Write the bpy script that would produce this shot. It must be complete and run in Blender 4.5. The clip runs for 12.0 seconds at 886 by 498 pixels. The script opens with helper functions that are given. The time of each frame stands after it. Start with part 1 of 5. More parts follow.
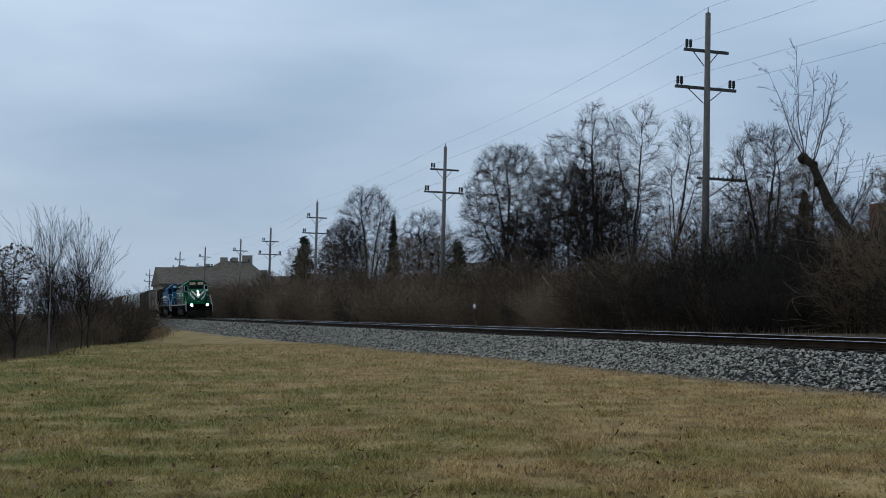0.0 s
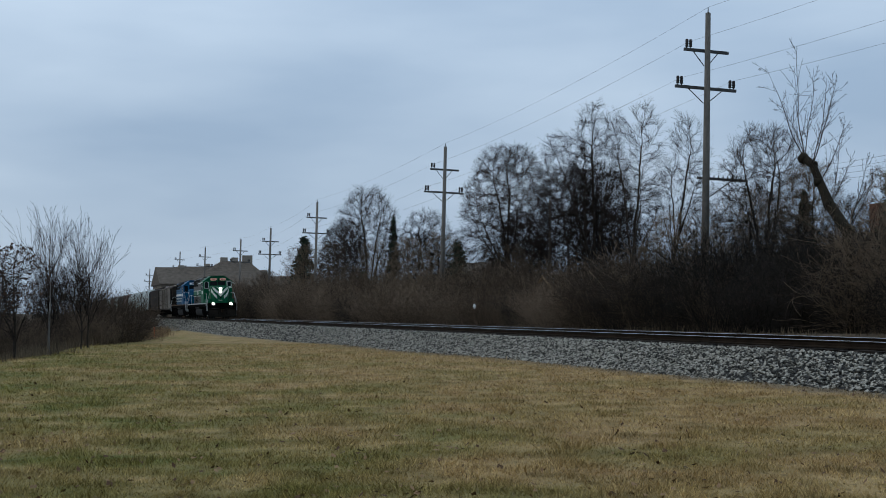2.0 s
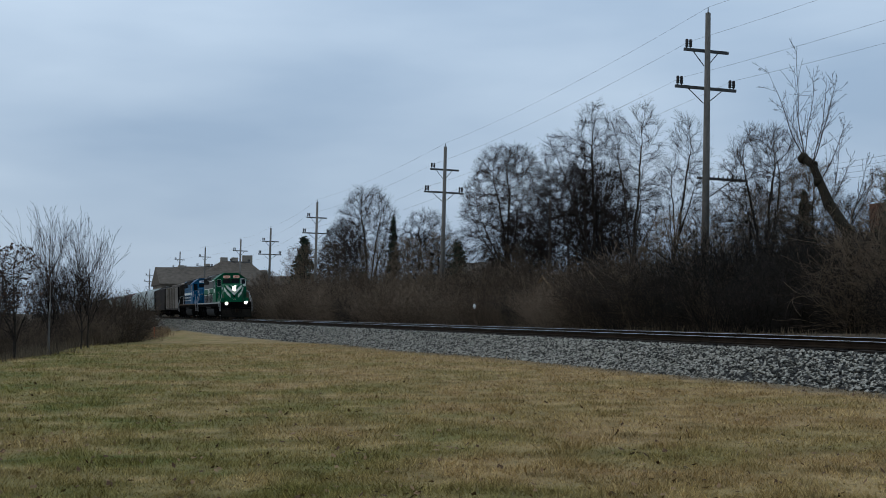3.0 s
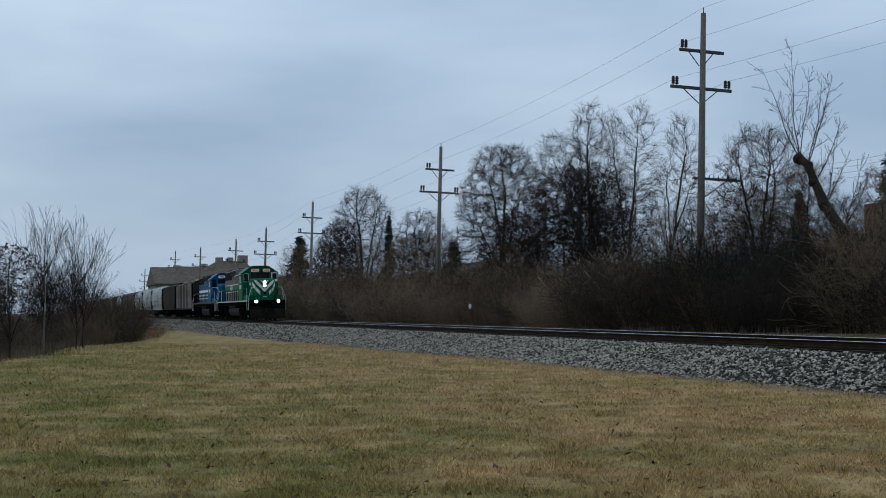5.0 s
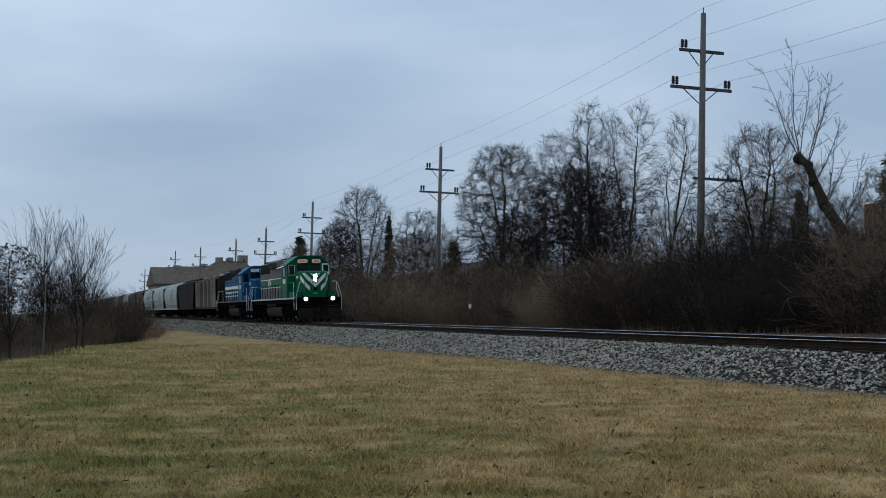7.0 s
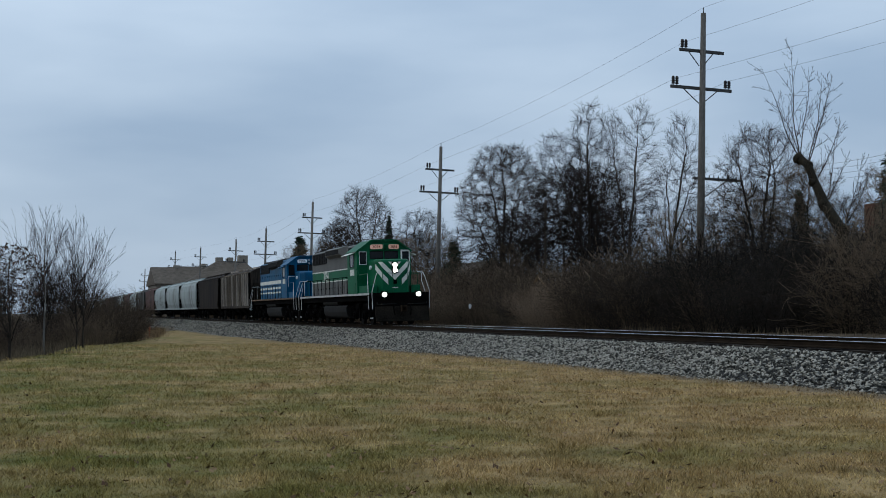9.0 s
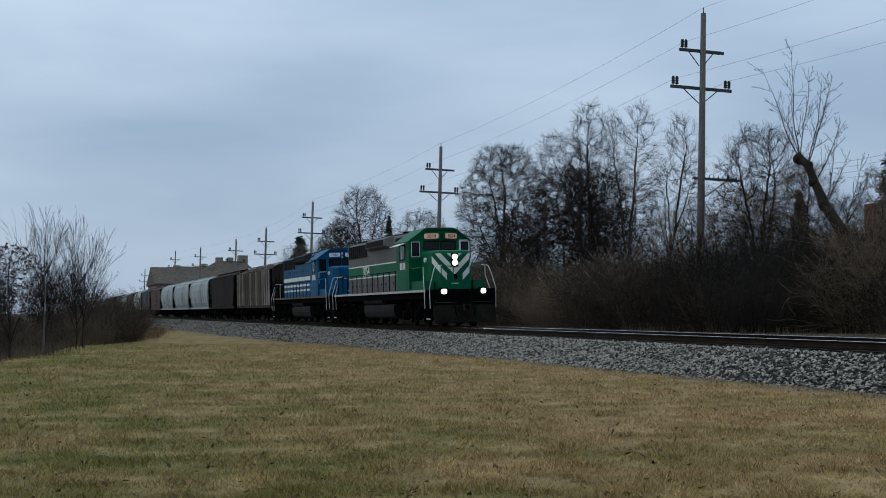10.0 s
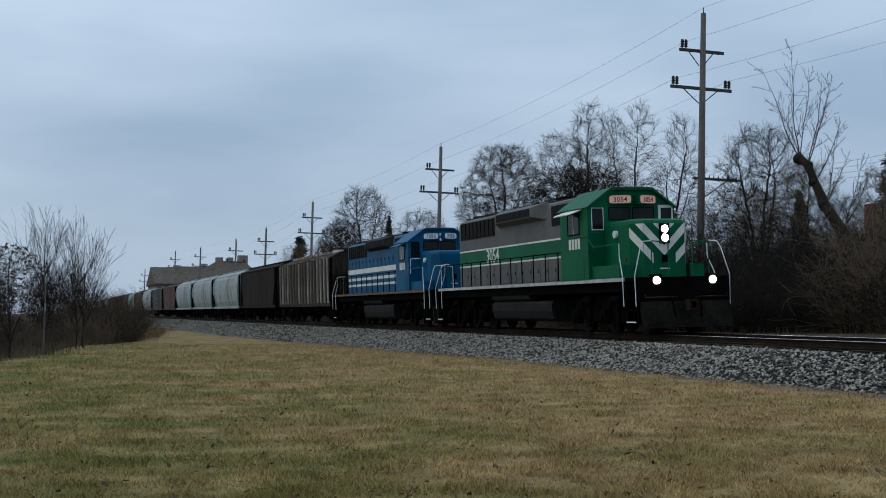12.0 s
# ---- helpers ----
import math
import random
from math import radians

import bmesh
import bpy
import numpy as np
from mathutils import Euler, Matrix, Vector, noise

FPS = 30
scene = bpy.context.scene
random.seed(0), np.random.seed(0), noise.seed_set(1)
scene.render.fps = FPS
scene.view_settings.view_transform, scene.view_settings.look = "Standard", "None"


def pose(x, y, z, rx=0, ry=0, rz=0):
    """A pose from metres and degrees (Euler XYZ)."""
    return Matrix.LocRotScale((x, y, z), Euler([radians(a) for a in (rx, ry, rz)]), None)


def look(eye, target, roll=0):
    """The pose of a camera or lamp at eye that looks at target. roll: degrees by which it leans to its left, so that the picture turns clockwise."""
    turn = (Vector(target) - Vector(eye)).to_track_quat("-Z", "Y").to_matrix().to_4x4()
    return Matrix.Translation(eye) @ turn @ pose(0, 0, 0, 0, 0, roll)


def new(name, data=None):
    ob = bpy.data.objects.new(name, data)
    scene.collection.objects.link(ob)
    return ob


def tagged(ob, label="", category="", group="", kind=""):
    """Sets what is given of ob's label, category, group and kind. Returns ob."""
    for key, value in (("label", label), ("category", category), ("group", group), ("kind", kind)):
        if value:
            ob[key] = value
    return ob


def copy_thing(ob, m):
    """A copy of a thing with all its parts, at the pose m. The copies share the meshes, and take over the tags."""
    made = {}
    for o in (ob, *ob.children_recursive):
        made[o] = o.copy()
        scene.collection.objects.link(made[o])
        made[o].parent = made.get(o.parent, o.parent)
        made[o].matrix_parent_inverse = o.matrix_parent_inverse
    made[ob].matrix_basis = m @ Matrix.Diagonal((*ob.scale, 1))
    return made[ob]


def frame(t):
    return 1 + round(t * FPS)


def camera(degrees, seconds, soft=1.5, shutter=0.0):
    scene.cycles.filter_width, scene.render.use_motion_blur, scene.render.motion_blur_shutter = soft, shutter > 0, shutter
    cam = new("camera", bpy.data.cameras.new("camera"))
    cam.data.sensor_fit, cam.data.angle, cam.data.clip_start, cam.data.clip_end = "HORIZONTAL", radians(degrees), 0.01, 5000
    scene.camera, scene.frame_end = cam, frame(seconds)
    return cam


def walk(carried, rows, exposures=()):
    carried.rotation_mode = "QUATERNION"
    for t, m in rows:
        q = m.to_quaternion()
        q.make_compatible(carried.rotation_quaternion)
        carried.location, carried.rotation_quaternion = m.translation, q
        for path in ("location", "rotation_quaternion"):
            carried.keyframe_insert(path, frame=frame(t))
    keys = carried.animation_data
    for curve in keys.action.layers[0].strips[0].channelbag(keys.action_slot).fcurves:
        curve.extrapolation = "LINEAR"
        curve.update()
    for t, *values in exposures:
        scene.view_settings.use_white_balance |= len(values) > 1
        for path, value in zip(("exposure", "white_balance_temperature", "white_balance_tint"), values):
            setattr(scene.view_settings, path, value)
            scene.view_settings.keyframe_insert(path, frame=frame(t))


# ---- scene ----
import collections

# A freight train comes along a straight line past a lawn under an overcast winter sky.
# x runs along the track towards the camera's side, y across it, z up; rail top is at 0.88.
EYE = Vector((0.0, 0.0, 1.5))
FOV = 38.75
YAW, PITCH, ROLL = 17.83, 2.90, 0.0
TRACK_Y, RAIL_Z = 18.3, 0.88
CANT = 1.5
SPEED = 10.18
GREEN_END = -43.05       # middle of the first locomotive at the clip's end


def aim(yaw, pitch):
    a, b = radians(yaw), radians(pitch)
    return EYE + Vector((-math.cos(a) * math.cos(b), math.sin(a) * math.cos(b), math.sin(b)))


cam = camera(FOV, 12.0, soft=0.95)
LOOK_A, LOOK_B = look(EYE, aim(YAW - 0.205, PITCH), ROLL), look(EYE, aim(YAW, PITCH), ROLL)
walk(cam, [(0, LOOK_A), (3.0, LOOK_A), (3.3, LOOK_A), (4.6, LOOK_B), (5.0, LOOK_B), (12, LOOK_B)],
     exposures=[(0, 0.0), (12, 0.0)])

# ---- world and light ----
world = bpy.data.worlds.new("overcast_sky")
scene.world = world
world.use_nodes = True
wn, wl = world.node_tree.nodes, world.node_tree.links
wn.clear()
w_out = wn.new("ShaderNodeOutputWorld")
w_bg = wn.new("ShaderNodeBackground")
w_bg.inputs["Strength"].default_value = 0.108
sky = wn.new("ShaderNodeTexSky")
sky.sky_type, sky.sun_disc = "NISHITA", False
sky.sun_elevation, sky.sun_rotation = radians(28), radians(200)
sky.air_density, sky.dust_density, sky.ozone_density = 1.0, 3.0, 1.5
w_co = wn.new("ShaderNodeTexCoord")
w_map = wn.new("ShaderNodeMapping")
w_map.inputs["Scale"].default_value = (1.6, 1.6, 6.5)
w_map.inputs["Rotation"].default_value = (radians(9), radians(5), 0)
w_noise = wn.new("ShaderNodeTexNoise")
w_noise.inputs["Scale"].default_value = 1.5
w_noise.inputs["Detail"].default_value = 5.0
w_noise.inputs["Roughness"].default_value = 0.45
w_ramp = wn.new("ShaderNodeValToRGB")
w_ramp.color_ramp.elements[0].position, w_ramp.color_ramp.elements[0].color = 0.34, (2.9, 3.95, 5.35, 1)
w_ramp.color_ramp.elements[1].position, w_ramp.color_ramp.elements[1].color = 0.68, (4.6, 5.7, 7.0, 1)
w_mix = wn.new("ShaderNodeMix")
w_mix.data_type = "RGBA"
w_mix.inputs["Factor"].default_value = 0.93
wl.new(w_co.outputs["Generated"], w_map.inputs["Vector"])
wl.new(w_map.outputs["Vector"], w_noise.inputs["Vector"])
wl.new(w_noise.outputs["Fac"], w_ramp.inputs["Fac"])
wl.new(sky.outputs["Color"], w_mix.inputs["A"])
wl.new(w_ramp.outputs["Color"], w_mix.inputs["B"])
# an overcast sky is brighter overhead than along the horizon
w_sep = wn.new("ShaderNodeSeparateXYZ")
w_up = wn.new("ShaderNodeMapRange")
w_up.inputs["To Min"].default_value, w_up.inputs["To Max"].default_value = 0.93, 1.95
w_scale = wn.new("ShaderNodeVectorMath")
w_scale.operation = "SCALE"
wl.new(w_co.outputs["Generated"], w_sep.inputs["Vector"])
wl.new(w_sep.outputs["Z"], w_up.inputs["Value"])
wl.new(w_mix.outputs["Result"], w_scale.inputs[0])
wl.new(w_up.outputs["Result"], w_scale.inputs["Scale"])
wl.new(w_scale.outputs["Vector"], w_bg.inputs["Color"])
wl.new(w_bg.outputs["Background"], w_out.inputs["Surface"])
sun = new("sun", bpy.data.lights.new("sun", "SUN"))
sun.data.energy, sun.data.angle, sun.data.color = 0.5, radians(40), (1.0, 0.96, 0.9)
sun.matrix_world = look((0, 0, 60), (30, 55, 0))


# ---- materials ----
def material(name, low, high, scale=4.0, rough=0.8, metal=0.0, fine=40.0, bump=0.2, random_shift=0.0, island=0.0, streak=0.0,
             dirt=None, dirt_amount=0.0, spec=0.15):
    """Two colours mixed by a coarse and a fine noise, with a bump; dirt: a third colour in uneven patches."""
    m = bpy.data.materials.new(name)
    m.use_nodes = True
    nodes, links = m.node_tree.nodes, m.node_tree.links
    bsdf = nodes["Principled BSDF"]
    bsdf.inputs["Roughness"].default_value, bsdf.inputs["Metallic"].default_value = rough, metal
    bsdf.inputs["Specular IOR Level"].default_value = spec
    co = nodes.new("ShaderNodeTexCoord")
    mp = nodes.new("ShaderNodeMapping")
    mp.inputs["Scale"].default_value = (1, 1, 1 - 0.9 * streak)
    links.new(co.outputs["Object"], mp.inputs["Vector"])
    big, small = nodes.new("ShaderNodeTexNoise"), nodes.new("ShaderNodeTexNoise")
    for n, s, d in ((big, scale, 4), (small, fine, 3)):
        n.inputs["Scale"].default_value, n.inputs["Detail"].default_value = s, d
        links.new(mp.outputs["Vector"], n.inputs["Vector"])
    mix = nodes.new("ShaderNodeMath")
    mix.operation = "MULTIPLY_ADD"
    mix.inputs[1].default_value = 0.45
    links.new(small.outputs["Fac"], mix.inputs[0])
    half = nodes.new("ShaderNodeMath")
    half.operation = "MULTIPLY"
    half.inputs[1].default_value = 0.55
    links.new(big.outputs["Fac"], half.inputs[0])
    links.new(half.outputs[0], mix.inputs[2])
    value = mix.outputs[0]
    for amount, node, out in ((random_shift, "ShaderNodeObjectInfo", "Random"), (island, "ShaderNodeNewGeometry", "Random Per Island")):
        if amount:
            src, sh = nodes.new(node), nodes.new("ShaderNodeMath")
            sh.operation = "MULTIPLY_ADD"
            sh.inputs[1].default_value = amount
            links.new(src.outputs[out], sh.inputs[0])
            less = nodes.new("ShaderNodeMath")
            less.operation = "SUBTRACT"
            less.inputs[1].default_value = amount / 2
            links.new(value, less.inputs[0])
            links.new(less.outputs[0], sh.inputs[2])
            value = sh.outputs[0]
    ramp = nodes.new("ShaderNodeValToRGB")
    ramp.color_ramp.elements[0].position, ramp.color_ramp.elements[0].color = 0.33, (*low, 1)
    ramp.color_ramp.elements[1].position, ramp.color_ramp.elements[1].color = 0.67, (*high, 1)
    links.new(value, ramp.inputs["Fac"])
    colour = ramp.outputs["Color"]
    if dirt:
        dn = nodes.new("ShaderNodeTexNoise")
        dn.inputs["Scale"].default_value, dn.inputs["Detail"].default_value = scale * 0.6, 6
        links.new(mp.outputs["Vector"], dn.inputs["Vector"])
        dr = nodes.new("ShaderNodeValToRGB")
        dr.color_ramp.elements[0].position, dr.color_ramp.elements[1].position = 0.62 - 0.3 * dirt_amount, 0.75 - 0.15 * dirt_amount
        links.new(dn.outputs["Fac"], dr.inputs["Fac"])
        dm = nodes.new("ShaderNodeMix")
        dm.data_type = "RGBA"
        links.new(dr.outputs["Color"], dm.inputs["Factor"])
        links.new(colour, dm.inputs["A"])
        dm.inputs["B"].default_value = (*dirt, 1)
        colour = dm.outputs["Result"]
    links.new(colour, bsdf.inputs["Base Color"])
    if bump:
        b = nodes.new("ShaderNodeBump")
        b.inputs["Strength"].default_value, b.inputs["Distance"].default_value = bump, 0.02
        links.new(small.outputs["Fac"], b.inputs["Height"])
        links.new(b.outputs["Normal"], bsdf.inputs["Normal"])
    return m


def glow(name, colour, strength):
    m = bpy.data.materials.new(name)
    m.use_nodes = True
    bsdf = m.node_tree.nodes["Principled BSDF"]
    bsdf.inputs["Base Color"].default_value = (*colour, 1)
    bsdf.inputs["Emission Color"].default_value = (*colour, 1)
    bsdf.inputs["Emission Strength"].default_value = strength
    return m


def grass_material(name, tan, straw, green, olive, each=False):
    """Winter turf: straw and green in broad drifts, the green growing towards the creek side, with fine mottling."""
    m = bpy.data.materials.new(name)
    m.use_nodes = True
    nodes, links = m.node_tree.nodes, m.node_tree.links
    bsdf = nodes["Principled BSDF"]
    bsdf.inputs["Roughness"].default_value = 0.95
    bsdf.inputs["Specular IOR Level"].default_value = 0.1
    co = nodes.new("ShaderNodeTexCoord")
    pos = co.outputs["Object"]
    grad = nodes.new("ShaderNodeVectorMath")
    grad.operation = "DOT_PRODUCT"
    grad.inputs[1].default_value = (-0.0025, -0.06, 0)
    links.new(pos, grad.inputs[0])

    def fac(scale, detail, a, b):
        n, r = nodes.new("ShaderNodeTexNoise"), nodes.new("ShaderNodeMapRange")
        n.inputs["Scale"].default_value, n.inputs["Detail"].default_value = scale, detail
        links.new(pos, n.inputs["Vector"])
        r.inputs["From Min"].default_value, r.inputs["From Max"].default_value = a, b
        links.new(n.outputs["Fac"], r.inputs["Value"])
        return r.outputs["Result"], n.outputs["Fac"]

    def mixed(f, a, b):
        x = nodes.new("ShaderNodeMix")
        x.data_type = "RGBA"
        links.new(f, x.inputs["Factor"])
        for slot, c in (("A", a), ("B", b)):
            if isinstance(c, tuple):
                x.inputs[slot].default_value = (*c, 1)
            else:
                links.new(c, x.inputs[slot])
        return x.outputs["Result"]

    broad, raw = fac(0.35, 5, 0.29, 0.59)
    add = nodes.new("ShaderNodeMath")
    add.operation = "MULTIPLY_ADD"
    add.use_clamp = True
    add.inputs[1].default_value = 1.0
    links.new(broad, add.inputs[0])
    links.new(grad.outputs["Value"], add.inputs[2])
    dry = mixed(fac(1.7, 4, 0.35, 0.65)[0], tan, straw)
    lush = mixed(fac(2.3, 4, 0.35, 0.65)[0], green, olive)
    colour = mixed(add.outputs[0], dry, lush)
    pale = nodes.new("ShaderNodeMath")
    pale.operation = "MULTIPLY"
    pale.inputs[1].default_value = 0.5
    links.new(fac(0.9, 7, 0.5, 0.68)[0], pale.inputs[0])
    colour = mixed(pale.outputs[0], colour, tuple(1.35 * c for c in straw))
    worn = nodes.new("ShaderNodeMath")
    worn.operation = "MULTIPLY"
    worn.inputs[1].default_value = 0.5
    links.new(fac(1.4, 8, 0.53, 0.7)[0], worn.inputs[0])
    colour = mixed(worn.outputs[0], colour, tuple(0.42 * c for c in tan))
    # bare grey-brown earth and gravel dust along the ballast's foot
    split = nodes.new("ShaderNodeSeparateXYZ")
    links.new(pos, split.inputs[0])
    edge = nodes.new("ShaderNodeMath")
    edge.operation = "MULTIPLY_ADD"
    edge.inputs[1].default_value = 2.6
    links.new(fac(0.8, 5, 0, 1)[1], edge.inputs[0])
    links.new(split.outputs["Y"], edge.inputs[2])
    toe = nodes.new("ShaderNodeMapRange")
    toe.inputs["From Min"].default_value, toe.inputs["From Max"].default_value = TRACK_Y - 3.6, TRACK_Y - 2.4
    toe.inputs["To Max"].default_value = 0.85
    links.new(edge.outputs[0], toe.inputs["Value"])
    colour = mixed(toe.outputs["Result"], colour, (0.15, 0.115, 0.08))
    if each:
        geo, shade = nodes.new("ShaderNodeNewGeometry"), nodes.new("ShaderNodeMapRange")
        links.new(geo.outputs["Random Per Island"], shade.inputs["Value"])
        shade.inputs["To Min"].default_value, shade.inputs["To Max"].default_value = 0.55, 1.45
        vary = nodes.new("ShaderNodeVectorMath")
        vary.operation = "SCALE"
        links.new(colour, vary.inputs[0])
        links.new(shade.outputs["Result"], vary.inputs["Scale"])
        colour = vary.outputs["Vector"]
    speck = fac(9.0, 5, 0.56, 0.72)[0]
    sm = nodes.new("ShaderNodeMath")
    sm.operation = "MULTIPLY"
    sm.inputs[1].default_value = 0.55
    links.new(speck, sm.inputs[0])
    colour = mixed(sm.outputs[0], colour, (0.035, 0.03, 0.016))
    links.new(colour, bsdf.inputs["Base Color"])
    fine = fac(55.0, 3, 0, 1)[1]
    b = nodes.new("ShaderNodeBump")
    b.inputs["Strength"].default_value, b.inputs["Distance"].default_value = 0.6, 0.05
    links.new(fine, b.inputs["Height"])
    links.new(b.outputs["Normal"], bsdf.inputs["Normal"])
    return m


M = {}
# ground darker than the blades: the grass's own shade is put into its colour
M["lawn"] = grass_material("lawn_turf", (0.222, 0.135, 0.055), (0.3, 0.205, 0.094), (0.1, 0.108, 0.027), (0.165, 0.138, 0.044))
M["blade"] = grass_material("grass_blades", (0.33, 0.204, 0.082), (0.45, 0.31, 0.137), (0.145, 0.147, 0.034), (0.24, 0.195, 0.056), True)
M["scrub"] = material("dead_scrub", (0.035, 0.025, 0.016), (0.1, 0.072, 0.043), 0.8, 0.95, fine=18, bump=0.5)
M["ballast"] = material("ballast_stone", (0.035, 0.033, 0.028), (0.32, 0.295, 0.245), 2.0, 0.95, fine=30, bump=0.3, island=0.8, spec=0.1)
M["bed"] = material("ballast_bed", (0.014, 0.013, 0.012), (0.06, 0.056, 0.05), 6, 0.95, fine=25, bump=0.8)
M["tie"] = material("creosoted_timber", (0.012, 0.009, 0.007), (0.04, 0.03, 0.022), 3, 0.95, fine=60, bump=0.4, random_shift=0.4, spec=0.1)
M["rust"] = material("rusty_rail_steel", (0.009, 0.0065, 0.0045), (0.026, 0.018, 0.012), 3, 0.95, fine=60, bump=0.2, spec=0.03)
M["rusty_sill"] = material("rusty_tan_sill", (0.07, 0.045, 0.03), (0.2, 0.14, 0.095), 2.5, 0.85, fine=12, bump=0.05, spec=0.05)
M["plow"] = material("grimy_plow", (0.004, 0.0035, 0.003), (0.02, 0.017, 0.013), 1.6, 0.9, fine=12, bump=0.1, spec=0.03)
M["rail_top"] = material("polished_rail_steel", (0.5, 0.5, 0.5), (0.62, 0.62, 0.62), 3, 0.25, 1.0, fine=80, bump=0.02)
M["bark"] = material("grey_brown_bark", (0.014, 0.011, 0.009), (0.05, 0.04, 0.032), 5, 0.95, fine=40, bump=0.5, random_shift=0.3, spec=0.1)
M["bark_twig"] = material("fine_twig_bark", (0.008, 0.0065, 0.0055), (0.034, 0.027, 0.023), 3, 0.95, fine=20, bump=0, island=0.3, random_shift=0.3, spec=0.05)
M["bark_pale"] = material("pale_bark", (0.045, 0.042, 0.037), (0.15, 0.14, 0.125), 4, 0.9, fine=30, bump=0.4)
M["bark_moss"] = material("mossy_bark", (0.007, 0.006, 0.004), (0.03, 0.023, 0.013), 6, 0.95, fine=30, bump=0.8)
M["twig"] = material("brush_twigs", (0.036, 0.026, 0.018), (0.155, 0.112, 0.075), 1.5, 0.95, fine=12, bump=0, island=0.4, random_shift=0.4, spec=0.1)
M["twig_pale"] = material("pale_brush_twigs", (0.05, 0.035, 0.024), (0.22, 0.16, 0.11), 1.5, 0.95, fine=12, bump=0, island=0.4, random_shift=0.5, spec=0.05)
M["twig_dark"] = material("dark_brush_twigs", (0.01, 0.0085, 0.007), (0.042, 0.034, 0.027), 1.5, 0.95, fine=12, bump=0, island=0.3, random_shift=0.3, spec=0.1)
M["needle"] = material("evergreen_needles", (0.012, 0.022, 0.014), (0.045, 0.062, 0.04), 2, 0.9, fine=20, bump=0, island=0.5)
M["dead_leaf"] = material("clinging_dead_leaves", (0.02, 0.014, 0.01), (0.06, 0.035, 0.022), 2, 0.9, fine=20, bump=0, island=0.6)
M["pole"] = material("weathered_pole_timber", (0.075, 0.067, 0.057), (0.185, 0.165, 0.144), 2, 0.9, fine=30, bump=0.5, streak=0.9, random_shift=0.2)
M["arm"] = material("dark_crossarm_timber", (0.035, 0.035, 0.035), (0.09, 0.088, 0.085), 4, 0.85, fine=40, bump=0.3)
M["insulator"] = material("dark_glazed_porcelain", (0.012, 0.01, 0.01), (0.03, 0.025, 0.022), 5, 0.25, fine=30, bump=0)
M["wire"] = material("weathered_wire", (0.1, 0.1, 0.105), (0.16, 0.16, 0.165), 5, 0.6, 0.5, fine=30, bump=0)
M["green"] = material("green_loco_paint", (0.0005, 0.066, 0.026), (0.001, 0.11, 0.046), 0.9, 0.5, fine=14, bump=0.04, spec=0.1, dirt=(0.008, 0.05, 0.026), dirt_amount=0.25)
M["blue"] = material("blue_loco_paint", (0.0005, 0.05, 0.112), (0.001, 0.09, 0.19), 0.9, 0.5, fine=14, bump=0.04, spec=0.1, dirt=(0.012, 0.045, 0.09), dirt_amount=0.3)
M["grey"] = material("grey_loco_paint", (0.07, 0.071, 0.068), (0.12, 0.12, 0.116), 0.9, 0.7, spec=0.2, fine=14, bump=0.04, streak=0.7, dirt=(0.11, 0.1, 0.09), dirt_amount=0.35)
M["white"] = material("white_stripe_paint", (0.5, 0.51, 0.46), (0.7, 0.7, 0.63), 1.4, 0.55, fine=20, bump=0.02)
M["silver"] = material("worn_white_handrail", (0.5, 0.52, 0.5), (0.7, 0.71, 0.7), 4, 0.5, fine=30, bump=0.02)
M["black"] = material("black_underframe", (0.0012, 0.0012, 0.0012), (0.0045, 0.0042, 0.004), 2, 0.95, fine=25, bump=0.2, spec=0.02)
M["tank"] = material("grimy_fuel_tank", (0.004, 0.004, 0.004), (0.016, 0.0155, 0.015), 2, 0.75, fine=20, bump=0.1, spec=0.12)
M["grille"] = material("dark_grille", (0.005, 0.005, 0.005), (0.018, 0.018, 0.018), 6, 0.9, fine=60, bump=0.3, spec=0.1)
M["steel"] = material("wheel_steel", (0.004, 0.0035, 0.003), (0.014, 0.012, 0.01), 4, 0.8, 0.1, fine=40, bump=0.1, spec=0.1)
M["glass"] = material("dark_cab_glass", (0.006, 0.008, 0.009), (0.012, 0.014, 0.016), 1, 0.08, fine=8, bump=0)
M["lamp"] = glow("lit_headlamp", (1.0, 0.95, 0.82), 90.0)
M["board"] = glow("lit_number_board", (0.62, 0.36, 0.27), 0.2)
M["board_white"] = material("white_number_board", (0.6, 0.65, 0.7), (0.75, 0.78, 0.8), 2, 0.5, fine=20, bump=0)
M["red_mark"] = material("dark_red_numerals", (0.12, 0.012, 0.01), (0.2, 0.02, 0.015), 4, 0.6, fine=30, bump=0)
M["orange"] = material("faded_orange_post", (0.3, 0.075, 0.03), (0.45, 0.13, 0.06), 3, 0.7, fine=20, bump=0.1)
M["paper"] = material("pale_plastic_bag", (0.5, 0.5, 0.48), (0.7, 0.7, 0.68), 4, 0.6, fine=20, bump=0.2)
# grimy ribbed sides; also the painted-in shade on the cars' sloping ends
M["panel"] = material("grimy_shaded_panel", (0.006, 0.005, 0.0042), (0.06, 0.047, 0.037), 2.2, 0.85, fine=9, bump=0.05, streak=0.9, spec=0.08)
M["sill"] = material("dirty_white_sill", (0.24, 0.24, 0.23), (0.5, 0.5, 0.48), 2.5, 0.7, fine=12, bump=0.02)
M["weed"] = material("trackside_weed", (0.05, 0.038, 0.024), (0.16, 0.12, 0.075), 2, 0.95, fine=20, bump=0, island=0.6)
M["leaf"] = material("fallen_leaves", (0.06, 0.03, 0.015), (0.22, 0.13, 0.07), 2, 0.9, fine=20, bump=0, island=0.8)
M["reed"] = material("dry_tall_grass", (0.11, 0.07, 0.038), (0.3, 0.2, 0.11), 2, 0.95, fine=20, bump=0, island=0.5)
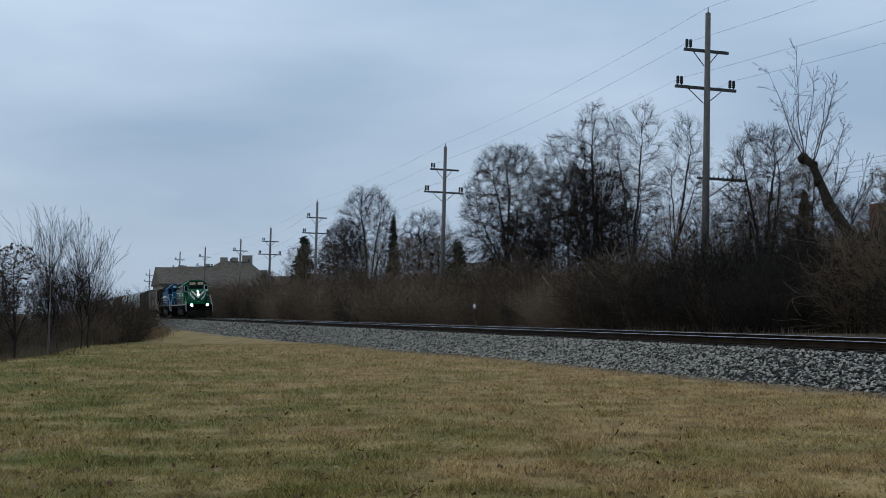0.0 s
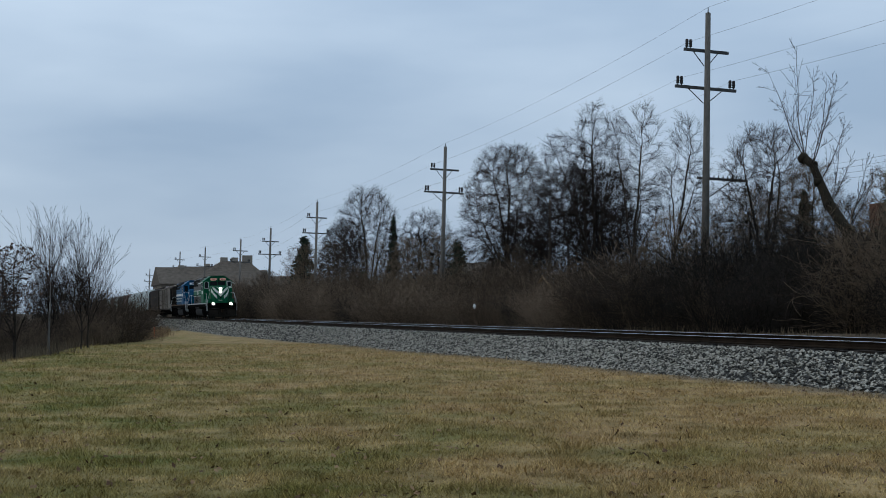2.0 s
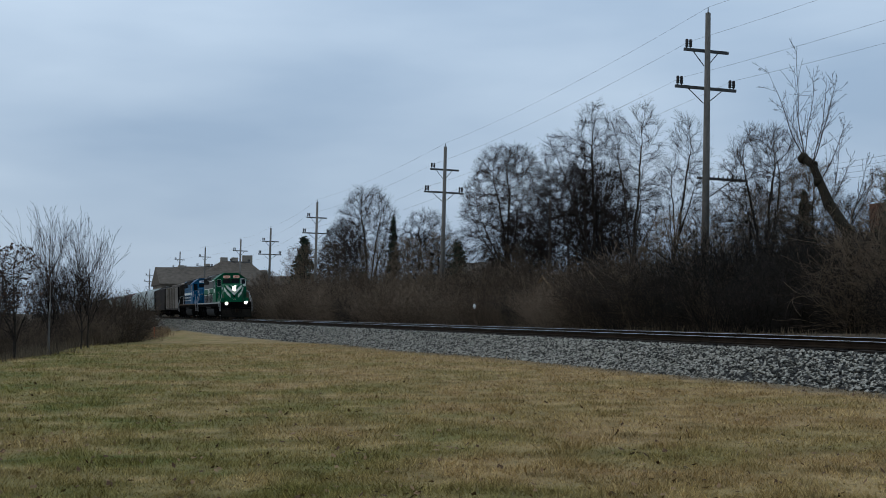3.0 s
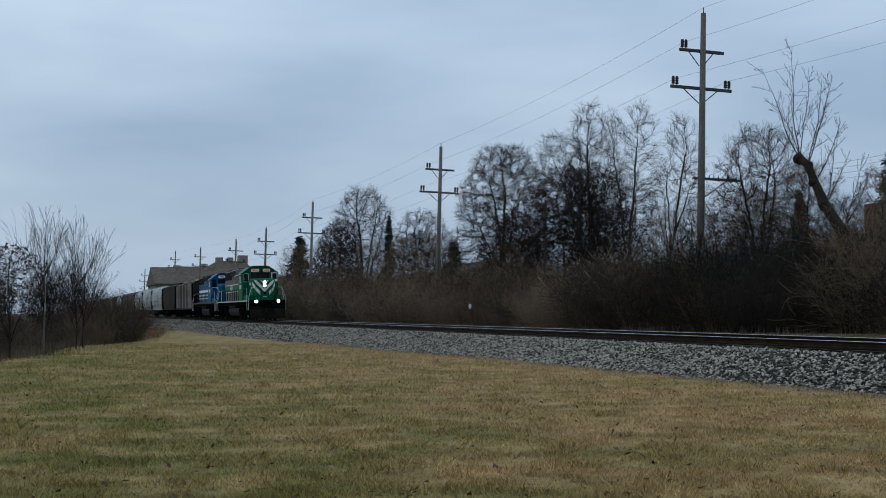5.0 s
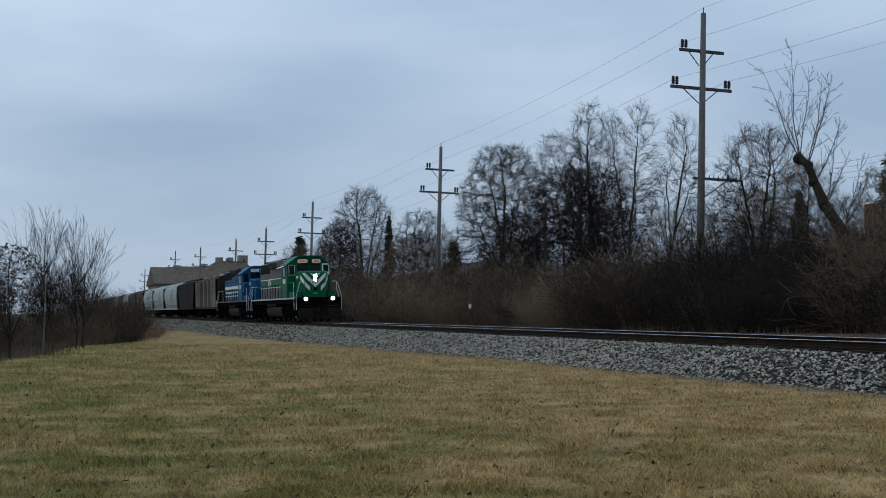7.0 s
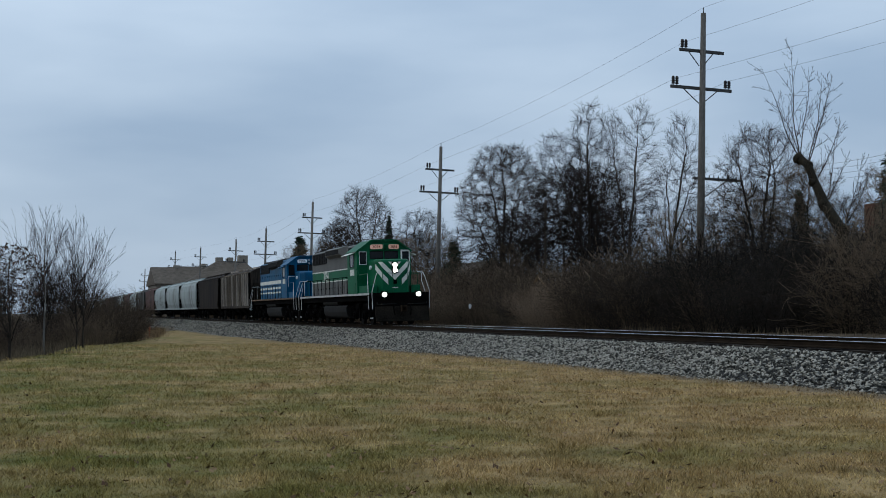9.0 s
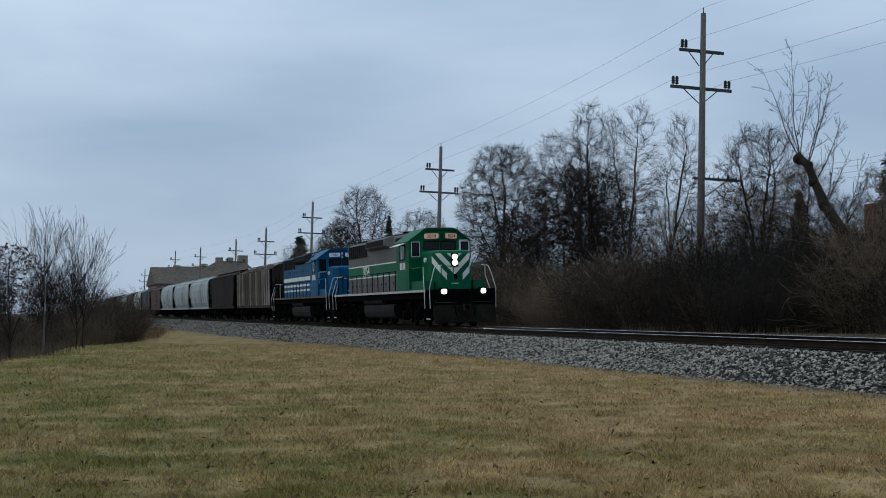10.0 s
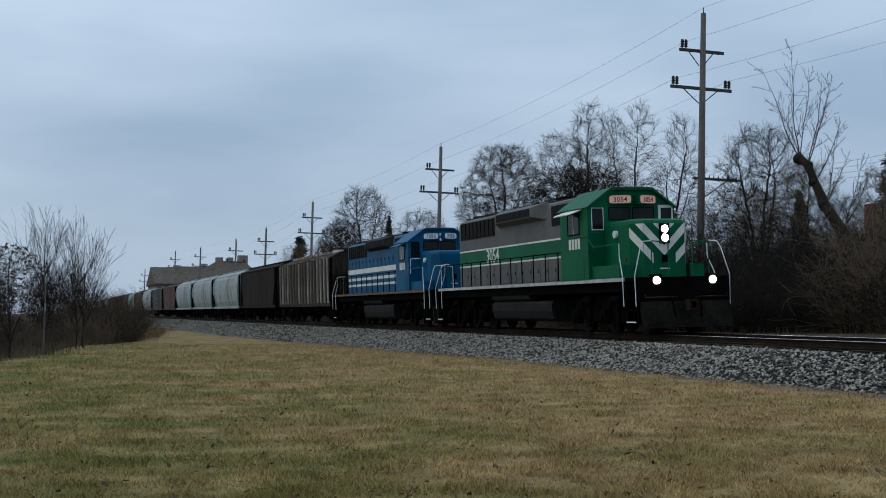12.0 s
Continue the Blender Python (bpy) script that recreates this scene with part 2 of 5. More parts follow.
M["roof"] = material("asphalt_shingles", (0.05, 0.04, 0.03), (0.125, 0.1, 0.078), 1.2, 0.95, fine=14, bump=0.4)
M["siding"] = material("tan_siding", (0.17, 0.145, 0.115), (0.25, 0.215, 0.175), 0.8, 0.85, fine=10, bump=0.1)
M["brick"] = material("red_brick_face", (0.13, 0.06, 0.04), (0.25, 0.125, 0.085), 1.2, 0.9, fine=12, bump=0.4, random_shift=0.6)
M["trim"] = material("white_trim_paint", (0.5, 0.5, 0.48), (0.62, 0.62, 0.6), 2, 0.6, fine=20, bump=0)
for key, lo, hi, dirt, amount in (("car_tan", (0.17, 0.14, 0.107), (0.4, 0.345, 0.29), (0.022, 0.017, 0.013), 0.6),
                                  ("car_brown", (0.012, 0.008, 0.0055), (0.028, 0.019, 0.013), (0.006, 0.0045, 0.0035), 0.5),
                                  ("car_grey", (0.235, 0.265, 0.255), (0.34, 0.375, 0.36), (0.16, 0.17, 0.16), 0.35),
                                  ("car_red", (0.075, 0.04, 0.035), (0.125, 0.075, 0.067), (0.045, 0.033, 0.03), 0.5),
                                  ("car_dark", (0.05, 0.052, 0.05), (0.095, 0.097, 0.092), (0.03, 0.029, 0.027), 0.5)):
    M[key] = material(key + "_paint", lo, hi, 1.0, 0.8, fine=9, bump=0.05, streak=0.8, spec=0.08, random_shift=0.9 if key == "car_tan" else 0.0, dirt=dirt, dirt_amount=amount)


# ---- mesh helpers ----
def box(bm, x0, x1, y0, y1, z0, z1):
    v = [bm.verts.new((x, y, z)) for x in (x0, x1) for y in (y0, y1) for z in (z0, z1)]
    for f in ((0, 1, 3, 2), (4, 6, 7, 5), (0, 4, 5, 1), (2, 3, 7, 6), (0, 2, 6, 4), (1, 5, 7, 3)):
        bm.faces.new([v[i] for i in f])
    return bm


def prism(bm, profile, axis, a, b):
    """Sweep a closed profile of 2D points along an axis ('x': points are y, z; 'y': x, z; 'z': x, y)."""
    def at(p, w):
        return {"x": (w, p[0], p[1]), "y": (p[0], w, p[1]), "z": (p[0], p[1], w)}[axis]
    lo, hi = [bm.verts.new(at(p, a)) for p in profile], [bm.verts.new(at(p, b)) for p in profile]
    n = len(profile)
    for i in range(n):
        bm.faces.new((lo[i], lo[(i + 1) % n], hi[(i + 1) % n], hi[i]))
    bm.faces.new(lo[::-1])
    bm.faces.new(hi)
    return bm


def rod(bm, p, q, r, n=6, r2=None):
    p, q = Vector(p), Vector(q)
    turn = (q - p).to_track_quat("Z", "Y")
    r2 = r if r2 is None else r2
    a, b = [], []
    for i in range(n):
        w = 2 * math.pi * (i + 0.5) / n
        d = turn @ Vector((math.cos(w), math.sin(w), 0))
        a.append(bm.verts.new(p + d * r)), b.append(bm.verts.new(q + d * r2))
    for i in range(n):
        bm.faces.new((a[i], a[(i + 1) % n], b[(i + 1) % n], b[i]))
    bm.faces.new(a[::-1])
    bm.faces.new(b)
    return bm


def pipe(bm, points, r, n=5):
    for p, q in zip(points, points[1:]):
        rod(bm, p, q, r, n)
    return bm


def BM():
    return bmesh.new()


def finish(name, bm, mat, bevel=0.0, smooth=False):
    if bevel:
        bmesh.ops.bevel(bm, geom=[e for e in bm.edges if len(e.link_faces) == 2 and e.calc_face_angle(0) > 0.5],
                        offset=bevel, segments=2, profile=0.6, affect="EDGES", clamp_overlap=True)
    bmesh.ops.recalc_face_normals(bm, faces=bm.faces)
    me = bpy.data.meshes.new(name)
    bm.to_mesh(me)
    bm.free()
    if smooth:
        me.shade_smooth()
    me.materials.append(mat)
    return me


def part(name, bm, mat, parent, label="", bevel=0.0, smooth=False):
    """One mesh object under a thing or a part."""
    ob = new(name, finish(name, bm, mat, bevel, smooth))
    ob.parent = parent
    if label:
        ob["label"] = label
    return ob


def thing(name, m, label, category, group="", kind=""):
    ob = new(name)
    ob.matrix_basis = m
    return tagged(ob, label, category, group, kind)


def from_arrays(name, verts, faces, mat, smooth=False):
    """A mesh from arrays of vertices and of triangles or quads."""
    me = bpy.data.meshes.new(name)
    faces = np.asarray(faces, dtype=np.int32)
    me.vertices.add(len(verts))
    me.vertices.foreach_set("co", np.asarray(verts, dtype=np.float32).ravel())
    me.loops.add(faces.size)
    me.loops.foreach_set("vertex_index", faces.ravel())
    me.polygons.add(len(faces))
    me.polygons.foreach_set("loop_start", np.arange(len(faces), dtype=np.int32) * faces.shape[1])
    me.update(calc_edges=True)
    me.validate()
    if smooth:
        me.shade_smooth()
    me.materials.append(mat)
    return me


def sticks(segments, sides=3):
    """Vertices and quads of many tapered sticks, rows of x, y, z, x, y, z, r, r."""
    s = np.asarray(segments, dtype=float)
    p, q, r0, r1 = s[:, :3], s[:, 3:6], s[:, 6], s[:, 7]
    d = q - p
    d /= np.maximum(np.linalg.norm(d, axis=1, keepdims=True), 1e-6)
    ref = np.where(np.abs(d[:, 2:3]) > 0.9, np.array([[1.0, 0, 0]]), np.array([[0, 0, 1.0]]))
    u = np.cross(d, ref)
    u /= np.linalg.norm(u, axis=1, keepdims=True)
    w = np.cross(d, u)
    rings = []
    for base, rad in ((p, r0), (q, r1)):
        for i in range(sides):
            a = 2 * math.pi * i / sides
            rings.append(base + (u * math.cos(a) + w * math.sin(a)) * rad[:, None])
    verts = np.stack(rings, axis=1).reshape(-1, 3)
    base = (np.arange(len(s)) * 2 * sides)[:, None]
    quads = [base + np.array([[i, (i + 1) % sides, sides + (i + 1) % sides, sides + i]]) for i in range(sides)]
    return verts, np.concatenate(quads)


# ---- ground ----
def crest(x):
    """Where the mown lawn ends towards the creek."""
    return -1.3 - 0.16 * (x + 43.0) + 0.5 * math.sin(x * 0.21)


def ground_height(x, y):
    z = 0.0
    if x < -30:
        z -= 0.38 * min(1.0, (-30 - x) / 70.0)
    z += 0.05 * noise.noise(Vector((x * 0.09, y * 0.09, 3.0))) + 0.02 * noise.noise(Vector((x * 0.5, y * 0.5, 7.0)))
    over = crest(x) - y
    if over > 0 and x < -12:
        z -= min(0.85, 0.22 * over) * min(1.0, (-12 - x) / 20.0)
    beyond = y - (TRACK_Y + 2.6)
    if beyond > 0:
        z += min(0.85, 0.4 * beyond)
    return z


def axis_steps(spans):
    out = []
    for a, b, step in spans:
        out += list(np.arange(a, b, step))
    return out + [spans[-1][1]]


def build_ground():
    xs = axis_steps([(-3000, -400, 260), (-400, -150, 25), (-150, -60, 2.5), (-60, 0, 0.75), (0, 60, 5), (60, 2000, 194)])
    ys = axis_steps([(-1500, -100, 140), (-100, -30, 10), (-30, 24, 0.75), (24, 60, 3), (60, 2500, 152.5)])
    verts = [(x, y, ground_height(x, y)) for x in xs for y in ys]
    n = len(ys)
    faces = [(i * n + j, (i + 1) * n + j, (i + 1) * n + j + 1, i * n + j + 1) for i in range(len(xs) - 1) for j in range(n - 1)]
    me = from_arrays("ground", verts, faces, M["lawn"], smooth=True)
    me.materials.append(M["scrub"])
    for p in me.polygons:
        c = p.center
        if c.y > TRACK_Y + 1 or (c.x < -15 and c.y < crest(c.x) - 0.4):
            p.material_index = 1
    ob = new("ground", me)
    return tagged(ob, "winter lawn turning straw brown, with dead scrub beyond it", "lawn", kind="structure")


build_ground()


# ---- railway ----
def build_track():
    track = thing("railway_track", pose(0, TRACK_Y, RAIL_Z, CANT, 0, 0), "straight railway track with shiny worn rail heads on dark ties", "railway track", kind="structure")
    x0, x1 = -420.0, 60.0
    for side in (-1, 1):
        c = side * 0.755
        web = [(-0.075, -0.172), (0.075, -0.172), (0.075, -0.155), (0.018, -0.13), (0.012, -0.05), (0.034, -0.035), (0.036, -0.006),
               (-0.036, -0.006), (-0.034, -0.035), (-0.012, -0.05), (-0.018, -0.13), (-0.075, -0.155)]
        rail = part("rail", prism(BM(), [(c + a, b) for a, b in web], "x", x0, x1), M["rust"], track, "rust-brown steel rail")
        top = [(c - 0.034, -0.006), (c + 0.034, -0.006), (c + 0.03, 0.0), (c - 0.03, 0.0)]
        part("rail_head", prism(BM(), top, "x", x0, x1), M["rail_top"], rail, "polished running surface")
    tie = finish("tie", box(BM(), -0.115, 0.115, -1.3, 1.3, -0.36, -0.18), M["tie"], 0.012)
    rng = random.Random(3)
    for i in range(290):
        ob = new("tie", tie)
        ob.parent = track
        ob.location, ob.rotation_euler = (-150 + i * 0.54 + rng.uniform(-0.03, 0.03), rng.uniform(-0.04, 0.04), rng.uniform(-0.008, 0.004)), (0, 0, rng.uniform(-0.012, 0.012))
    return track


def toe_drop(x):
    """Height of the ballast's foot."""
    return ground_height(x, TRACK_Y - 3.5)


def bank(x, a):
    """The ballast's surface across the line: a is the distance from the middle."""
    top = RAIL_Z - 0.25 + 0.026 * a
    s = abs(a)
    if s < 1.95:
        return top + (0.02 if s > 1.35 else 0.0)
    return top + (toe_drop(x) - 0.02 - top) * min(1.0, (s - 1.95) / 1.75)


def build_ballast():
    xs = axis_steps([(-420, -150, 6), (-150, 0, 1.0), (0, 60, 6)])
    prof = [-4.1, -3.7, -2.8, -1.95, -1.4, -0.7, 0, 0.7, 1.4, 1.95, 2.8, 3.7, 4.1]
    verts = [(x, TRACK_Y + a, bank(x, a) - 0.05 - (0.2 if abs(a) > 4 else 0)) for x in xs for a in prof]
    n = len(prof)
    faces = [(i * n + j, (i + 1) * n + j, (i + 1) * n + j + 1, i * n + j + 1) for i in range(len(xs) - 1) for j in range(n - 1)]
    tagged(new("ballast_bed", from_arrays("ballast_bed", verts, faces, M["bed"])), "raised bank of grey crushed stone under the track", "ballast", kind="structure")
    # loose stones over the bank's face, closer together where the line passes near
    rs = np.random.RandomState(11)
    base = np.array([(1, 1, 1), (1, -1, -1), (-1, 1, -1), (-1, -1, 1), (1.5, 0, 0.2), (-0.2, 1.4, 0.1), (0, -0.3, 1.4), (0.2, 0.1, -1.4)], float)
    tri = np.array([(4, 0, 1), (4, 1, 7), (4, 6, 0), (5, 0, 6), (5, 2, 7), (5, 7, 0), (0, 7, 1), (2, 5, 6), (2, 6, 3), (2, 3, 7), (1, 7, 3), (1, 3, 6), (1, 6, 4)])
    pts = []
    for a, b, count, size in ((-26, -8, 6500, 0.042), (-45, -26, 19000, 0.039), (-75, -45, 18000, 0.042), (-150, -75, 11000, 0.06), (-235, -150, 6000, 0.075)):
        for _ in range(count):
            x = rs.uniform(a, b)
            q = -1.25 - 2.45 * rs.rand() ** 0.9 - 0.28 * rs.rand() ** 4 + 0.12 * math.sin(x * 1.3) * math.sin(x * 0.37)
            pts.append((x, TRACK_Y + q, bank(x, q) - 0.015 + rs.uniform(0, 0.03), size * rs.uniform(0.6, 1.5)))
    pts = np.array(pts)
    n = len(pts)
    jit = base[None] * (1 + rs.uniform(-0.35, 0.35, (n, 8, 3)))
    ang = np.stack([rs.uniform(0, 6.283, n), rs.normal(0.35, 0.5, n)], 1)
    ca, sa, cb, sb = np.cos(ang[:, :1]), np.sin(ang[:, :1]), np.cos(ang[:, 1:]), np.sin(ang[:, 1:])
    x, y, z = jit[..., 0] * 1.35, jit[..., 1] * 0.85, jit[..., 2] * 0.5
    x, y = x * ca - y * sa, x * sa + y * ca
    y, z = y * cb - z * sb, y * sb + z * cb
    verts = np.stack([x, y, z], -1) * (pts[:, 3] * 0.62)[:, None, None] + pts[:, None, :3]
    faces = (tri[None] + (np.arange(n) * 8)[:, None, None]).reshape(-1, 3)
    me = from_arrays("ballast_stones", verts.reshape(-1, 3), faces, M["ballast"])
    tagged(new("ballast_stones", me), "loose crushed grey stones heaped along the track", "ballast", kind="stuff")


build_track()
build_ballast()


# ---- trees ----
def rotated(d, angle, rng):
    """A direction turned away from d by an angle, to a random side."""
    side = d.orthogonal().normalized()
    side.rotate(Matrix.Rotation(rng.uniform(0, 6.283), 3, d))
    return (d * math.cos(angle) + side * math.sin(angle)).normalized()


def limb(segs, p, d, length, r, level, rng, o):
    """One limb, in a few bent steps, with its side shoots."""
    steps = 5 if level == 0 else 4 if level == 1 else 3
    shoots = o["shoots"][min(level, len(o["shoots"]) - 1)]
    first = o["bare"] if level == 0 else 0.15
    for i in range(steps):
        d = (d + Vector((rng.gauss(0, 1), rng.gauss(0, 1), rng.gauss(0, 0.6))) * o["bend"] * (0.6 if level == 0 else 1) + Vector((0, 0, o["up"] * (0.5 if level < 2 else 1)))).normalized()
        q = p + d * (length / steps)
        r2 = max(o["thin"], r * (0.76 if level else 0.8))
        segs.append((*p, *q, r, r2))
        if level < o["levels"]:
            here = shoots / steps
            count = int(here) + (rng.random() < here - int(here))
            t = (i + 1) / steps
            if t >= first:
                for _ in range(count):
                    k = rng.uniform(0.2, 1.0)
                    a = radians(rng.uniform(*o["spread"]))
                    limb(segs, p.lerp(q, k), rotated(d, a, rng), length * rng.uniform(*o["ratio"]) * (1.12 - 0.45 * t * (level == 0)), max(o["thin"], r2 * rng.uniform(0.38, 0.56)), level + 1, rng, o)
        p, r = q, r2
    return p


def make_tree(meshes, m, label, name="bare_tree", group=""):
    t = thing(name, m, label, "tree", group)
    for nm, me in zip(("trunk", "crown"), meshes):
        ob = new(nm, me)
        ob.parent = t
    return t


def plant(x, y, sink=0.05):
    return ground_height(x, y) - sink


def grow(segs, p, d, length, r, level, rng, o, inside):
    """A limb that sweeps upward, tapers and carries finer shoots; it ends where the crown ends."""
    steps = (8, 5, 3, 2)[min(level, 3)]
    kids = o["kids"][level] if level < len(o["kids"]) else 0
    r0, start = r, o["bare"] if level == 0 else 0.12
    for i in range(steps):
        wander = Vector((rng.gauss(0, 1), rng.gauss(0, 1), rng.gauss(0, 0.5))) * o["bend"]
        d = (d + wander + Vector((0, 0, o["up"]))).normalized()
        q = p + d * (length / steps)
        if not inside(q):
            q = p.lerp(q, 0.5)
            segs.append((*p, *q, r, o["thin"]))
            return
        t = (i + 1) / steps
        r2 = max(o["thin"], r0 * (1 - 0.78 * t))
        segs.append((*p, *q, r, r2))
        if t > start:
            want = kids / steps
            for _ in range(int(want) + (rng.random() < want - int(want))):
                way = rotated(d, radians(rng.uniform(*o["spread"])), rng)
                size = length * rng.uniform(*o["ratio"]) * (1.15 - 0.6 * t)
                grow(segs, p.lerp(q, rng.random()), way, size, max(o["thin"], r2 * rng.uniform(0.45, 0.65)), level + 1, rng, o, inside)
        p, r = q, r2


def winter_tree(seed, height, lobes, fork_at, r, bark, points=1300, step=0.34, up=0.12, lean=0.0, tip=0.0068, twigs=4, twig=0.75, shell=0.5, limbs=9, wild=0.11, crown="bark_twig"):
    """A bare tree that grows node by node into the open space of its crown.
    lobes: parts of the crown (across, along, width, bottom, top), the last two as shares of the height."""
    rng, rs = random.Random(seed), np.random.RandomState(seed)
    goal = []
    total = sum(w for _, _, w, _, _ in lobes)
    for cy, cx, w, z0, z1 in lobes:
        count = int(points * w / total)
        t = rs.rand(count) ** 0.9
        reach = w / 2 * np.sin(np.pi * np.clip(0.1 + 0.84 * t, 0, 1)) ** 0.6
        q, a = rs.rand(count) ** shell, rs.uniform(0, 6.283, count)
        goal.append(np.stack([cx + np.cos(a) * q * reach, cy + np.sin(a) * q * reach, height * (z0 + (z1 - z0) * t)], 1))
    goal = np.concatenate(goal)
    nodes, parent = [np.array((0.0, 0.0, -0.3))], [-1]
    while nodes[-1][2] < height * fork_at:
        drift = rs.normal(0, 0.04, 3) + (lean * 0.3, lean, 1.0)
        parent.append(len(nodes) - 1)
        nodes.append(nodes[-1] + drift / np.linalg.norm(drift) * step)
    # the main limbs run from the trunk towards points spread over the crown
    top = len(nodes) - 1
    aims = [goal[goal[:, 2].argmax()]]
    while len(aims) < limbs:
        gap = np.min([np.linalg.norm((goal - g) * (1, 1, 0.6), axis=1) for g in aims], axis=0)
        aims.append(goal[gap.argmax()])
    for k, target in enumerate(aims):
        last = top if k == 0 else max(1, top - int(rs.uniform(0, 0.4) * top))
        whole = np.linalg.norm(target - nodes[last])
        while np.linalg.norm(target - nodes[last]) > 0.22 * whole + step:
            way = target - nodes[last]
            left = np.linalg.norm(way)
            way = way / left + (0, 0, 0.55 * left / whole - 0.12) + rs.normal(0, wild, 3)
            parent.append(last)
            last = len(nodes)
            nodes.append(nodes[parent[-1]] + way / np.linalg.norm(way) * step)
    near = np.zeros(len(goal), int)
    far = np.full(len(goal), 1e9)
    fresh, kids = list(range(len(nodes))), collections.Counter()
    alive = np.ones(len(goal), bool)
    for _ in range(110):
        new_pts = np.array([nodes[k] for k in fresh])
        d = np.linalg.norm(goal[:, None] - new_pts[None], axis=2)
        best = d.argmin(1)
        val = d[np.arange(len(goal)), best]
        closer = val < far
        far[closer], near[closer] = val[closer], np.array(fresh)[best[closer]]
        alive &= far > step * 1.5
        pull = collections.defaultdict(lambda: np.zeros(3))
        for k in np.nonzero(alive)[0]:
            way = goal[k] - nodes[near[k]]
            pull[near[k]] += way / far[k]
        fresh = []
        for k, way in pull.items():
            if kids[k] >= 3:
                continue
            back = nodes[k] - nodes[parent[k]] if parent[k] >= 0 else np.array((0, 0, step))
            way = way / max(1e-6, np.linalg.norm(way)) + back / step * 0.7 + (0, 0, up + 0.06) + rs.normal(0, wild, 3)
            kids[k] += 1
            fresh.append(len(nodes))
            parent.append(k)
            nodes.append(nodes[k] + way / np.linalg.norm(way) * step)
        if not fresh:
            break
    # thickness adds up from the tips to the trunk
    area = np.zeros(len(nodes))
    for k in range(len(nodes) - 1, 0, -1):
        area[k] = area[k] or tip ** 1.82
        area[parent[k]] += area[k]
    area[0] = area[1]
    thick = area ** (1 / 1.82)
    thick *= np.where(thick > 3 * tip, 1 + (r / thick[0] - 1) * (thick / thick[0]) ** 0.5, 1.0)
    wood, fine = [], []
    for k in range(1, len(nodes)):
        p, q = nodes[parent[k]], nodes[k]
        r0 = min(thick[parent[k]], thick[k] * 1.25)
        (wood if thick[k] > tip * 5 else fine).append((*p, *q, r0, thick[k]))
        if thick[k] < tip * 3.2:
            d = Vector(q - p).normalized()
            for _ in range(twigs + (rng.random() < 0.4)):
                w = (rotated(d, radians(rng.uniform(15, 50)), rng) + Vector((0, 0, up * 1.2))).normalized()
                a = Vector(p).lerp(Vector(q), rng.random())
                b = a + w * twig * rng.uniform(0.5, 1.3)
                fine.append((*a, *b, tip * 0.95, tip * 0.6))
                c = a.lerp(b, rng.uniform(0.3, 0.7))
                fine.append((*c, *(c + rotated(w, radians(rng.uniform(20, 45)), rng) * twig * rng.uniform(0.3, 0.6)), tip * 0.75, tip * 0.55))
    return from_arrays("trunk", *sticks(wood, 6), bark, smooth=True), from_arrays("crown", *sticks(fine, 3), M[crown])


KINDS = {"maple": (winter_tree(1, 15.3, [(0, 0, 8.8, 0.14, 1.0)], 0.15, 0.27, M["bark"], 3000, 0.32, 0.02, limbs=14, twigs=6, tip=0.0078), 15.3),
         "leader": (winter_tree(3, 16.2, [(0.0, 0, 3.8, 0.3, 1.0), (-2.4, -0.6, 3.8, 0.34, 0.86), (1.2, 0.6, 3.2, 0.25, 0.74)], 0.24, 0.24, M["bark"], 2300, 0.32, 0.1, limbs=11, twigs=5), 16.2),
         "fan": (winter_tree(4, 15.0, [(0.8, 0.2, 2.8, 0.3, 0.98), (-0.9, -0.3, 2.8, 0.3, 1.0), (0, 0, 4.0, 0.25, 0.74)], 0.24, 0.19, M["bark"], 1800, 0.32, 0.12, limbs=10, twigs=5), 15.0),
         "leaning": (winter_tree(5, 13.7, [(2.0, 0.5, 3.2, 0.4, 1.0), (0.5, 0, 2.0, 0.4, 0.78), (2.9, 0.5, 2.0, 0.45, 0.84)], 0.3, 0.16, M["bark"], 1100, 0.3, 0.14, 0.24, limbs=9), 13.7),
         "elm": (winter_tree(6, 14.0, [(0, 0, 7.4, 0.24, 1.0)], 0.17, 0.23, M["bark"], 1900, 0.3, 0.12, shell=0.42, limbs=14, tip=0.0078), 14.0),
         "bushy": (winter_tree(7, 11.0, [(0, 0, 6.4, 0.1, 0.98), (0.9, 0.5, 3.4, 0.4, 1.0)], 0.08, 0.14, M["bark"], 1400, 0.3, 0.08, limbs=14, crown="twig"), 11.0),
         "round": (winter_tree(8, 12.0, [(0, 0, 8.0, 0.14, 1.0)], 0.15, 0.19, M["bark"], 2000, 0.3, 0.04, limbs=13), 12.0)}
